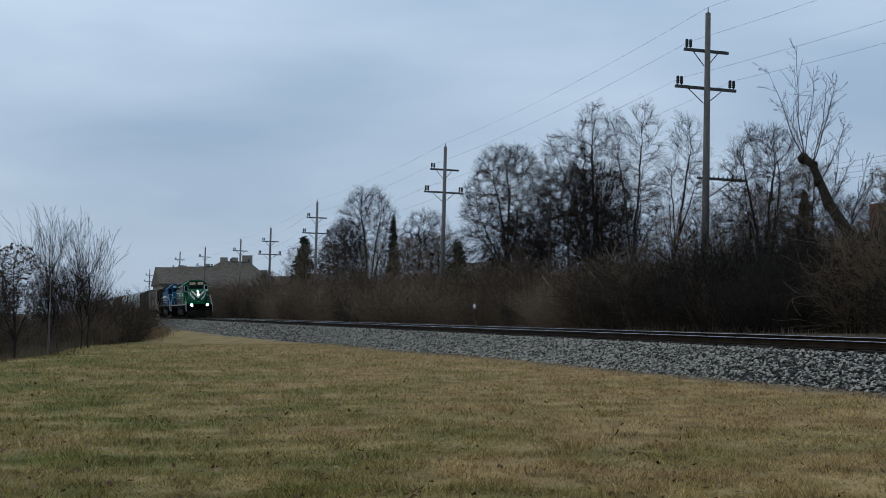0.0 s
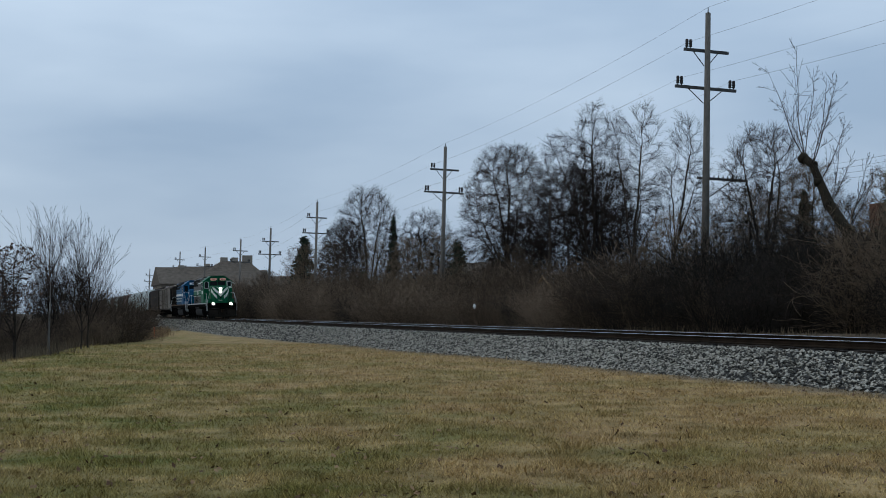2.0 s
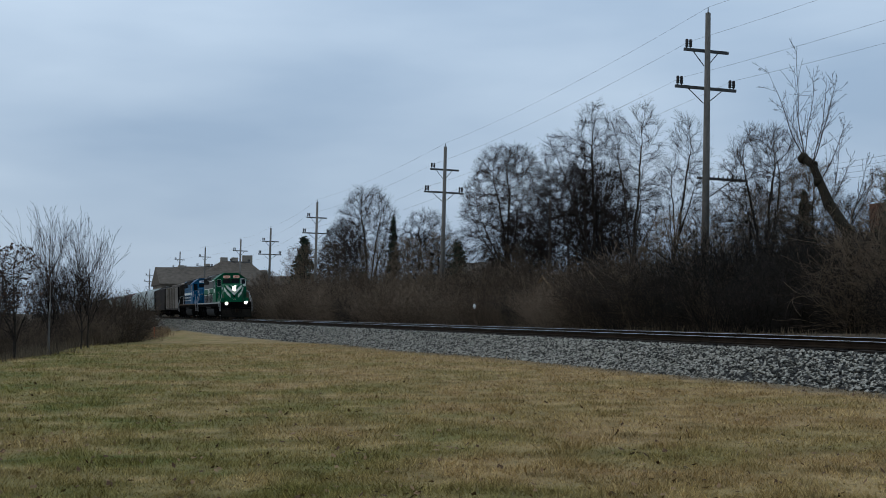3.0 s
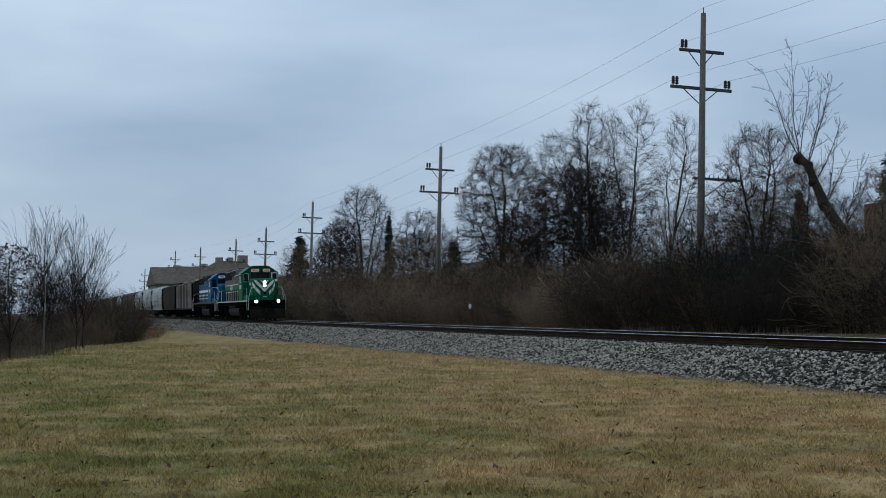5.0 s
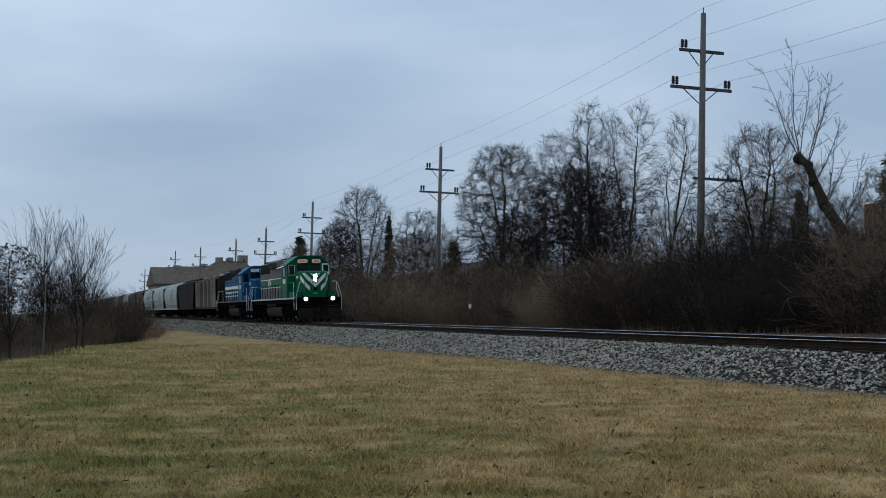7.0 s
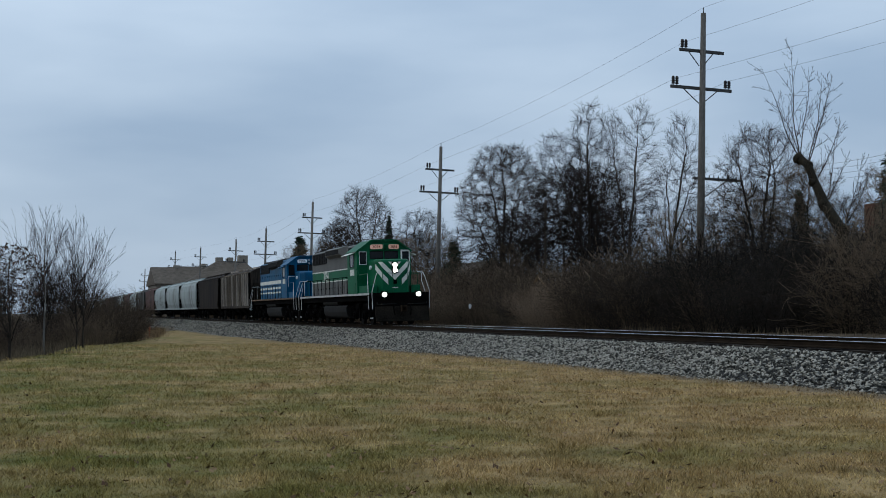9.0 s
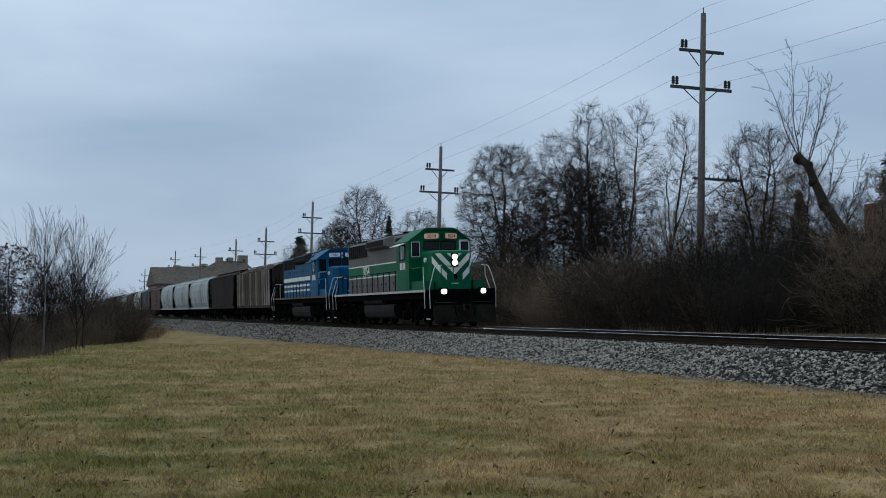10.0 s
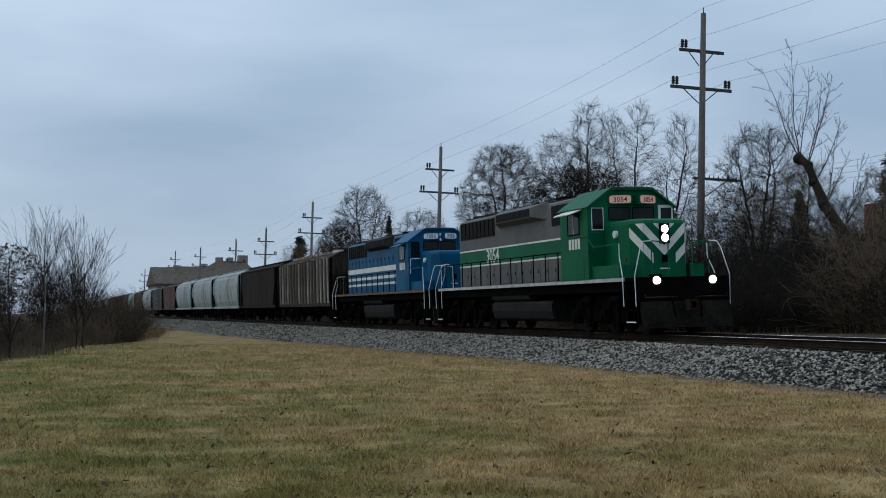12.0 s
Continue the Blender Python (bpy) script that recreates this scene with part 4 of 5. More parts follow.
def build_apartments():
    x0, x1 = -282.0, -262.0
    base = plant(-265, 36, 0.2)
    t = thing("apartment_building", pose(0, 0, base), "tan apartment building with dark shingled roofs and chimneys", "building")
    for y0, y1, wall_h, ridge in ((23.0, 28.4, 7.2, 10.9), (28.4, 46.6, 7.0, 0), (46.6, 52.0, 6.2, 9.2)):
        wing = part("wall", box(BM(), x0, x1, y0, y1 - 0.01, 0, wall_h), M["siding"], t)
        if ridge:
            gable(t, "roof", x0, x1, y0, y1 - 0.5, wall_h, ridge)
        else:
            hip = BM()
            low = [hip.verts.new(p) for p in ((x0 - 0.5, y0 - 0.3, wall_h), (x1 + 0.5, y0 - 0.3, wall_h), (x1 + 0.5, y1 + 0.3, wall_h), (x0 - 0.5, y1 + 0.3, wall_h))]
            high = [hip.verts.new(p) for p in ((-273, 36.5, 12.3), (-271, 36.5, 12.3), (-271, 42.2, 12.3), (-273, 42.2, 12.3))]
            for i in range(4):
                hip.faces.new((low[i], low[(i + 1) % 4], high[(i + 1) % 4], high[i]))
            hip.faces.new(low[::-1]), hip.faces.new(high)
            part("roof", hip, M["roof"], t, "weathered hipped shingle roof")
        k = 0
        for z in (1.2, 3.9, 6.4):
            for i in range(int((y1 - y0) / 2.4)):
                y = y0 + 1.0 + i * 2.4
                w = part("window", box(BM(), x1 - 0.02, x1 + 0.05, y, y + 1.2, z, min(z + 1.4, wall_h - 0.5)), M["trim"], wing)
                part("pane", box(BM(), x1 + 0.04, x1 + 0.07, y + 0.1, y + 1.1, z + 0.1, min(z + 1.3, wall_h - 0.6)), M["glass"], w)
    gable(t, "roof", x0 + 1, x1 - 1, 28.4, 36.4, 7.1, 11.1)
    for y, z, w in ((28.0, 10.6, 1.2), (33.6, 11.0, 0.9), (37.0, 12.4, 1.4), (39.3, 12.4, 1.2), (42.0, 12.9, 2.0), (45.6, 9.8, 1.4)):
        part("chimney", box(BM(), -273, -271, y - w / 2, y + w / 2, z - 2.5, z + 0.7), M["siding"], t, "boxed chimney", bevel=0.05)
    # low hipped front wing
    front = part("wall", box(BM(), -261.5, -250, 24.5, 46, 0, 5.6), M["siding"], t)
    bm = BM()
    a = [bm.verts.new(p) for p in ((-261.6, 24, 5.6), (-249.5, 24, 5.6), (-249.5, 46.5, 5.6), (-261.6, 46.5, 5.6))]
    b = [bm.verts.new(p) for p in ((-260.5, 33, 9.8), (-259.5, 33, 9.8), (-259.5, 41, 9.8), (-260.5, 41, 9.8))]
    for i in range(4):
        bm.faces.new((a[i], a[(i + 1) % 4], b[(i + 1) % 4], b[i]))
    bm.faces.new(a[::-1]), bm.faces.new(b)
    part("roof", bm, M["roof"], t, "dark hipped shingle roof")


def build_house(x0, x1, y0, y1, wall_h, ridge, wall, chimney, label):
    base = plant((x0 + x1) / 2, y0, 0.2)
    t = thing("house", pose(0, 0, base), label, "house")
    w = part("wall", box(BM(), x0, x1, y0, y1, 0, wall_h), wall, t)
    gable(t, "roof", x0, x1, y0, y1, wall_h, ridge, "x")
    for i in range(int((x1 - x0) / 3)):
        x = x0 + 1 + i * 3
        win = part("window", box(BM(), x, x + 1.3, y0 - 0.05, y0 + 0.02, 1.2, 2.6), M["trim"], w)
        part("pane", box(BM(), x + 0.1, x + 1.2, y0 - 0.07, y0 - 0.04, 1.3, 2.5), M["glass"], win)
    if chimney:
        cx, cy, top = chimney
        part("chimney", box(BM(), cx - 0.45, cx + 0.45, cy - 0.35, cy + 0.35, wall_h - 1, top), M["brick"], t, "red brick chimney", bevel=0.02)


build_apartments()
build_house(-222, -196, 66, 78, 6.0, 10.0, M["siding"], None, "low house with a dark roof behind the trees")
build_house(-68, -56, 44, 53, 3.6, 6.0, M["brick"], (-62.2, 46.5, 7.4), "brick house with a chimney behind the brush")
build_house(-86, -73, 52, 61, 3.4, 6.2, M["brick"], None, "brick house with a dark roof behind the brush")

# ---- small things on the lawn ----
def build_grass():
    """Short winter grass over the near lawn, thinning out with distance."""
    rs = np.random.RandomState(2)
    n = 330000
    d = 9.5 * (70 / 9.5) ** (rs.rand(n) ** 1.15)
    a = math.radians(YAW) + rs.uniform(-0.42, 0.42, n)
    x, y = -np.cos(a) * d, np.sin(a) * d
    lawn_edge = -1.3 - 0.16 * (x + 43.0)
    keep = (y < TRACK_Y - 3.75) & (y > lawn_edge - 0.3)
    x, y, d = x[keep], y[keep], d[keep]
    z = np.array([ground_height(p, q) for p, q in zip(x, y)])
    n = len(x)
    patch = 0.6 + 0.8 * rs.rand(n)
    tuft = np.array([noise.noise(Vector((p * 1.7, q * 1.7, 5.0))) for p, q in zip(x, y)])
    h = (0.02 + 0.03 * rs.rand(n) ** 2) * patch * (1 + d / 80) * np.clip(1 + 1.6 * tuft, 0.5, 2.2)
    w = (0.0028 + 0.003 * rs.rand(n)) * (0.8 + d / 26)
    t, lean = rs.uniform(0, 6.283, n), rs.normal(0, 0.6, (n, 2))
    p = np.stack([x, y, z - 0.004], 1)
    side = np.stack([np.cos(t) * w, np.sin(t) * w, np.zeros(n)], 1)
    tip = p + np.stack([lean[:, 0] * h, lean[:, 1] * h, h], 1)
    verts = np.stack([p - side, p + side, tip], 1).reshape(-1, 3)
    me = from_arrays("grass", verts, np.arange(n * 3).reshape(-1, 3), M["blade"])
    tagged(new("grass", me), "short mown winter grass, straw brown and dull green", "grass", kind="stuff")


def build_leaves():
    rs = np.random.RandomState(8)
    verts, faces = [], []
    for i in range(1500):
        d = 9.5 * 5 ** rs.rand()
        a = math.radians(YAW) + rs.uniform(-0.4, 0.4)
        x, y = -math.cos(a) * d, math.sin(a) * d
        if y > TRACK_Y - 4 or y < crest(x):
            continue
        c = np.array((x, y, ground_height(x, y) + 0.02))
        u = rs.normal(0, 1, 3) * (1, 1, 0.35)
        u *= rs.uniform(0.02, 0.05) / np.linalg.norm(u)
        v = np.cross(u, (0, 0, 1)) * rs.uniform(0.5, 0.9)
        j = len(verts)
        verts += [c - u, c + v * 0.9 + (0, 0, 0.012), c + u + (0, 0, 0.02), c - v]
        faces.append((j, j + 1, j + 2, j + 3))
    tagged(new("fallen_leaves", from_arrays("fallen_leaves", verts, faces, M["leaf"])), "scattered dry brown leaves on the grass", "leaves", kind="stuff")


def build_reeds(name, spots, label):
    rs = np.random.RandomState(14)
    segs = []
    for x, y, spread, count, tall in spots:
        for _ in range(count):
            px, py = x + rs.normal(0, spread), y + rs.normal(0, spread * 0.6)
            z = ground_height(px, py)
            h = tall * rs.uniform(0.4, 1.15)
            segs.append((px, py, z - 0.03, px + rs.normal(0, 0.2) * h, py + rs.normal(0, 0.2) * h, z + h, 0.012, 0.005))
    tagged(new(name, from_arrays(name, *sticks(segs, 3), M["weed" if "weed" in name else "reed"])), label, "tall grass", kind="stuff")


build_grass()
build_leaves()
build_reeds("tall_dry_grass", [(-90, 6.2, 1.0, 420, 0.4), (-96, 7.0, 1.1, 700, 0.5), (-103, 7.9, 1.2, 800, 0.6), (-112, 8.9, 1.3, 800, 0.6), (-123, 10.0, 1.3, 800, 0.65), (-136, 11.0, 1.5, 800, 0.7), (-84, 5.8, 1.0, 220, 0.3)],
            "tall dry straw-coloured grass at the lawn's end")
build_reeds("trackside_weeds", [(-12.0 - i * 2.6, 22.4 + (i * 37 % 11) * 0.1, 1.1, 30 + (i * 53 % 70), 0.12 + 0.04 * (i * 29 % 7)) for i in range(62)], "dry weeds along the far edge of the track")

build_reeds("creek_bank_weeds", [(-44.0 - (i * 7 % 60), crest(-44.0 - (i * 7 % 60)) - 0.8 - (i * 13 % 29) * 0.35, 1.6, 110, 0.25 + 0.05 * (i % 8)) for i in range(90)], "dead weeds over the creek bank below the lawn")

post = thing("marker_post", pose(-100, 8.3, plant(-100, 8.3)), "faded orange plastic marker post in dry grass", "marker post")
part("post", rod(BM(), (0, 0, 0), (0, 0, 0.85), 0.05, 10), M["orange"], post)
part("cap", rod(BM(), (0, 0, 0.85), (0, 0, 0.91), 0.06, 10, 0.035), M["orange"], post)
bag_bm = BM()
bmesh.ops.create_icosphere(bag_bm, subdivisions=2, radius=0.09)
for v in bag_bm.verts:
    v.co = Vector((v.co.x * 0.6, v.co.y * 0.8, v.co.z * 1.2)) + noise.noise_vector(v.co * 14) * 0.07
bag = tagged(new("plastic_bag", finish("plastic_bag", bag_bm, M["paper"])), "crumpled white plastic bag caught in the brush", "plastic bag")
bag.location = (-66.3, 22.9, 1.86)
snag = thing("broken_branch", pose(-62.9, 25.6, 3.2, 0, 0, 20), "pale broken branch hanging in the brush", "branch")
part("limb", pipe(BM(), [(-0.9, 0.5, -0.1), (-0.4, 0.25, 0.12), (0.0, 0.0, 0.22), (0.35, -0.1, 0.0), (0.9, -0.3, -0.25), (1.3, -0.4, -0.8)], 0.028), M["reed"], snag)
part("torn_end", rod(BM(), (-0.25, 0.1, 0.0), (0.05, -0.05, 0.3), 0.1, 7, 0.03), M["reed"], snag)


# ---- train ----
def lettering(text, size, mat, parent, m, name="numerals"):
    cu = bpy.data.curves.new(name, "FONT")
    cu.body, cu.size, cu.extrude, cu.align_x, cu.align_y = text, size, 0.004, "CENTER", "CENTER"
    cu.offset = size * 0.01
    tmp = new(name, cu)
    me = bpy.data.meshes.new_from_object(tmp.evaluated_get(bpy.context.evaluated_depsgraph_get()))
    bpy.data.objects.remove(tmp)
    me.materials.clear()
    me.materials.append(mat)
    ob = new(name, me)
    ob.parent, ob.matrix_basis = parent, m
    return ob


FACE_FRONT = Matrix(((0, 0, 1), (1, 0, 0), (0, 1, 0))).to_4x4()      # letters read from the front, x right is +y
FACE_SIDE = Matrix(((1, 0, 0), (0, 0, -1), (0, 1, 0))).to_4x4()      # letters read from the -y side


def placed(x, y, z, turn):
    return Matrix.Translation((x, y, z)) @ turn


def wheelset(parent, x, r, half=0.72):
    bm = BM()
    for s in (-1, 1):
        rod(bm, (0, s * half, 0), (0, s * (half + 0.12), 0), r, 24)
        rod(bm, (0, s * (half - 0.03), 0), (0, s * half, 0), r + 0.026, 24)
        rod(bm, (0, s * (half + 0.12), 0), (0, s * (half + 0.15), 0), r * 0.32, 10)
        for k in range(4):
            a = k * math.pi / 2
            c = Vector((math.cos(a) * r * 0.6, s * (half + 0.13), math.sin(a) * r * 0.6))
            rod(bm, c - Vector((0, 0.01, 0)), c + Vector((0, 0.01, 0)), r * 0.1, 6)
    rod(bm, (0, -half - 0.25, 0), (0, half + 0.25, 0), 0.08, 10)
    ob = part("wheelset", bm, M["steel"], parent, "worn steel wheels on an axle")
    ob.location = (x, 0, r - parent.location.z)
    ob["radius"] = r
    return ob


def loco_truck(parent, x):
    bm = BM()
    for s in (-1, 1):
        y0, y1 = sorted((s * 1.02, s * 1.16))
        prism(bm, [(-2.75, 0.62), (-2.45, 0.5), (-1.7, 0.5), (-1.35, 0.36), (-0.7, 0.36), (-0.4, 0.5), (0.4, 0.5), (0.7, 0.36), (1.35, 0.36),
                   (1.7, 0.5), (2.45, 0.5), (2.75, 0.62), (2.7, 0.98), (1.5, 1.05), (1.1, 1.18), (-1.1, 1.18), (-1.5, 1.05), (-2.7, 0.98)], "y", y0, y1)
        for ax in (-2.07, 0, 2.07):
            box(bm, ax - 0.24, ax + 0.24, s * 1.2 - 0.1, s * 1.2 + 0.1, 0.3, 0.78)
            rod(bm, (ax, s * 1.2, 0.52), (ax, s * 1.38, 0.52), 0.15, 10)
            for d in (-0.42, 0.42):
                for k in range(4):
                    rod(bm, (ax + d, s * 1.2, 0.62 + k * 0.09), (ax + d, s * 1.2, 0.67 + k * 0.09), 0.1, 8)
        for ax in (-1.05, 1.05):
            rod(bm, (ax - 0.3, s * 1.27, 1.05), (ax + 0.3, s * 1.27, 1.05), 0.13, 10)
            box(bm, ax - 0.06, ax + 0.06, s * 1.22 - 0.04, s * 1.22 + 0.04, 0.2, 1.0)
        pipe(bm, [(-2.9, s * 1.25, 0.45), (-2.9, s * 1.25, 0.9), (-2.5, s * 1.25, 1.0)], 0.025)
    box(bm, -2.4, 2.4, -1.02, 1.02, 0.8, 1.2)
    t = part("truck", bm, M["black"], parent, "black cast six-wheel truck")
    t.location.x = x
    for ax in (-2.07, 0, 2.07):
        wheelset(t, ax, 0.508)
    return t


def coupler(parent, x, s):
    bm = box(BM(), min(x, x - s * 0.6), max(x, x - s * 0.6), -0.07, 0.07, 0.78, 0.95)
    box(bm, min(x, x - s * 0.24), max(x, x - s * 0.24), -0.15, 0.15, 0.7, 1.03)
    return part("coupler", bm, M["rust"], parent, "rusty steel coupler", bevel=0.02)


def flat_shape(parent, name, pts, depth, mat, turn, label=""):
    """A thin raised shape: 2D points in the plane of turn, standing proud by depth."""
    bm = prism(BM(), pts, "z", -0.004, depth)
    ob = part(name, bm, mat, parent, label)
    ob.matrix_basis = turn
    return ob


def build_loco(body, accent, number, lead, label):
    t = thing("locomotive", pose(0, 0, 0), label, "locomotive", "locomotives")
    upper, lower = (M["grey"], M["grey"]) if lead else (body, body)
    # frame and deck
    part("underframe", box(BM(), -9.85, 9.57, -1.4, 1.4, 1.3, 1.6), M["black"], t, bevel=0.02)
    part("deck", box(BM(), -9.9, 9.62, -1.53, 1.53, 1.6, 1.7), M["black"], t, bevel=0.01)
    for s in (-1, 1):
        stripe = box(BM(), -9.6, 8.8, min(s * 1.53, s * 1.545), max(s * 1.53, s * 1.545), 1.6, 1.71)
        part("sill_stripe", stripe, M["sill"] if lead else M["rusty_sill"], t, "white reflective sill stripe" if lead else "rusty brown sill edge")
    # long hood in tiers
    def tier(name, z0, z1, mat, w=0.93, x0=-8.3):
        return part(name, box(BM(), x0, 4.1, -w, w, z0, z1), mat, t, bevel=0.015)
    tier("hood_lower", 1.7, 2.58, lower)
    tier("hood_band", 2.58, 3.22, body, 0.934)
    top = [(-0.93, 3.22), (-0.93, 4.36), (-0.86, 4.5), (-0.66, 4.58), (0.66, 4.58), (0.86, 4.5), (0.93, 4.36), (0.93, 3.22)]
    part("hood_upper", prism(BM(), top, "x", -8.3, 4.1), upper, t, bevel=0.01)
    for s in (-1, 1):
        def line(z0, z1, name="stripe"):
            part(name, box(BM(), -8.3, 4.1, min(s * 0.934, s * 0.942), max(s * 0.934, s * 0.942), z0, z1), M["white"], t, "white painted stripe")
        if lead:
            line(3.19, 3.25), line(2.55, 2.61)
        else:
            line(2.84, 3.1), line(2.45, 2.6), line(2.13, 2.25)
        # access doors along the hood
        for i in range(15):
            x0 = -7.9 + i * 0.79
            z0, z1 = (1.78, 2.5) if lead else (3.1, 3.6)
            d = part("hood_door", box(BM(), x0, x0 + 0.72, min(s * 0.93, s * 0.95), max(s * 0.93, s * 0.95), z0, z1), lower, t, bevel=0.006)
            part("latch", box(BM(), x0 + 0.62, x0 + 0.67, min(s * 0.95, s * 0.965), max(s * 0.95, s * 0.965), z0 + 0.3, z0 + 0.42), M["black"], d)
        # radiator screens, brake-grid flare, air intake
        part("radiator_screen", box(BM(), -8.05, -3.9, min(s * 0.9, s * 0.96), max(s * 0.9, s * 0.96), 3.72, 4.42), M["grille"], t, "dark radiator intake screen", bevel=0.01)
        for i in range(9):
            x0 = -7.9 + i * 0.48
            part("screen_rib", box(BM(), x0, x0 + 0.05, min(s * 0.955, s * 0.975), max(s * 0.955, s * 0.975), 3.74, 4.4), M["black"], t)
        flare = BM()
        a = [flare.verts.new(p) for p in ((-3.4, s * 0.9, 3.95), (-3.1, s * 1.22, 4.12), (-3.1, s * 1.22, 4.46), (-3.4, s * 0.9, 4.6))]
        b = [flare.verts.new(p) for p in ((1.6, s * 0.9, 3.95), (0.7, s * 1.22, 4.12), (0.7, s * 1.22, 4.46), (1.6, s * 0.9, 4.6))]
        for i in range(4):
            flare.faces.new((a[i], a[(i + 1) % 4], b[(i + 1) % 4], b[i]))
        flare.faces.new(a[::-1]), flare.faces.new(b)
        fl = part("brake_grid_flare", flare, upper if lead else M["tank"], t, "flared brake-grid housing on the hood")
        part("grid_screen", box(BM(), -2.95, 0.55, min(s * 1.2, s * 1.235), max(s * 1.2, s * 1.235), 4.15, 4.43), M["grille"], fl, "dark intake grille")
        part("air_intake", box(BM(), 1.95, 4.0, min(s * 0.9, s * 0.955), max(s * 0.9, s * 0.955), 3.7, 4.4), M["grille"], t, "black air intake opening", bevel=0.01)
    for x in (-7.3, -5.9, -4.5, -1.9, -0.5):
        fan = rod(BM(), (x, 0, 4.57), (x, 0, 4.7), 0.62, 20)
        rod(fan, (x, 0, 4.7), (x, 0, 4.75), 0.5, 20, 0.3)
        part("roof_fan", fan, M["tank"], t, "round roof cooling fan")
    part("roof_hatch", box(BM(), -8.2, 4.0, -0.62, 0.62, 4.575, 4.64), M["tank"], t, "sooty roof hatches", bevel=0.01)
    part("exhaust_stack", box(BM(), 0.7, 1.5, -0.2, 0.2, 4.56, 4.8), M["black"], t, bevel=0.03)
    # cab
    shape = [(-1.55, 1.7), (-1.55, 4.0), (-1.45, 4.1), (-0.74, 4.6), (-0.62, 4.63), (0.62, 4.63), (0.74, 4.6), (1.45, 4.1), (1.55, 4.0), (1.55, 1.7)]
    cab = part("cab", prism(BM(), shape, "x", 4.1, 6.3), body, t, bevel=0.02)
    roof = [(-1.62, 4.02), (-1.47, 4.14), (-0.76, 4.645), (-0.62, 4.675), (0.62, 4.675), (0.76, 4.645), (1.47, 4.14), (1.62, 4.02), (1.55, 4.0), (0.72, 4.59), (-0.72, 4.59), (-1.55, 4.0)]
    part("cab_roof", prism(BM(), roof, "x", 4.0, 6.42), body, cab)
    panes = [("windshield", -0.8, -0.04, 3.62, 4.02), ("windshield", 0.04, 0.8, 3.62, 4.02), ("door_window", -1.4, -1.0, 3.3, 4.0), ("door_window", 1.04, 1.45, 3.5, 4.02)]
    for name, y0, y1, z0, z1 in panes:
        part(name, box(BM(), 6.29, 6.312, y0, y1, z0, z1), M["glass"], cab, "dark cab glass", bevel=0.006)
        rim = pipe(BM(), [(6.31, y0, z0), (6.31, y1, z0), (6.31, y1, z1), (6.31, y0, z1), (6.31, y0, z0)], 0.014)
        part("window_frame", rim, M["silver"] if lead and name == "door_window" else M["black"], cab)
    for s in (-1, 1):
        a, b = sorted((s * 1.54, s * 1.562))
        part("side_window", box(BM(), 4.75, 5.65, a, b, 3.2, 3.88), M["glass"], cab, "dark cab side glass", bevel=0.006)
        part("window_frame", pipe(BM(), [(4.75, s * 1.56, 3.2), (5.65, s * 1.56, 3.2), (5.65, s * 1.56, 3.88), (4.75, s * 1.56, 3.88), (4.75, s * 1.56, 3.2)], 0.02), M["black"], cab)
        part("window_post", box(BM(), 5.18, 5.22, min(a, s * 1.57), max(b, s * 1.57), 3.2, 3.88), M["silver"], cab)
        shade = prism(BM(), [(s * 1.55, 4.0), (s * 2.0, 3.84), (s * 2.0, 3.81), (s * 1.55, 3.96)], "x", 4.6, 5.9)
        part("sunshade", shade, M["white"] if lead else body, cab, "pale sunshade over the side window")
        for i in range(4):
            part("lettering_bar", box(BM(), 4.8 + i * 0.24, 4.97 + i * 0.24, min(s * 1.55, s * 1.562), max(s * 1.55, s * 1.562), 2.72, 3.06), M["white"], cab, "white painted mark")
        part("cab_panel", box(BM(), 4.2, 5.95, min(s * 1.55, s * 1.56), max(s * 1.55, s * 1.56), 1.75, 2.3), body, cab, bevel=0.004)
    for y, turn in ((-0.44, -20), (0.52, 20)):
        at = pose(6.43, y, 4.27, 0, 0, turn)
        house = part("board_housing", box(BM(), -0.4, 0.03, -0.39, 0.39, -0.16, 0.16), body, cab, bevel=0.03)
        house.matrix_basis = at
        face = [(0.345 * math.copysign(abs(math.cos(a)) ** 0.35, math.cos(a)), 0.125 * math.copysign(abs(math.sin(a)) ** 0.35, math.sin(a))) for a in [6.283 * k / 24 for k in range(24)]]
        part("number_board", prism(BM(), face, "x", 0.028, 0.045), M["board"] if lead else M["board_white"], house, "lit cream number board" if lead else "white number board")
        lettering(number, 0.23, M["red_mark"] if lead else M["black"], house, placed(0.05, 0, -0.01, FACE_FRONT))
    if lead:
        part("corner_panel", box(BM(), 6.296, 6.304, 0.97, 1.5, 3.3, 4.1), M["white"], cab, "whitish painted corner panel")
    part("cab_grab_rail", pipe(BM(), [(6.33, -1.46, 2.5), (6.36, -1.46, 3.2), (6.36, -0.95, 3.22), (6.5, -0.95, 2.9)], 0.016), M["silver"] if not lead else body, cab)
    # nose
    plan = [(6.3, -0.97), (8.05, -0.97), (8.48, -0.7), (8.48, 0.7), (8.05, 0.97), (6.3, 0.97)]
    bm = BM()
    rings = [[bm.verts.new((x - back * (x > 7), y * (1 - tuck), z)) for x, y in plan] for z, back, tuck in ((1.7, 0, 0), (3.36, 0, 0), (3.46, 0.05, 0.03), (3.52, 0.2, 0.1))]
    for a, b in zip(rings, rings[1:]):
        for i in range(6):
            bm.faces.new((a[i], a[(i + 1) % 6], b[(i + 1) % 6], b[i]))
    bm.faces.new(rings[0][::-1]), bm.faces.new(rings[-1])
    nose = part("nose", bm, body, t, bevel=0.012)

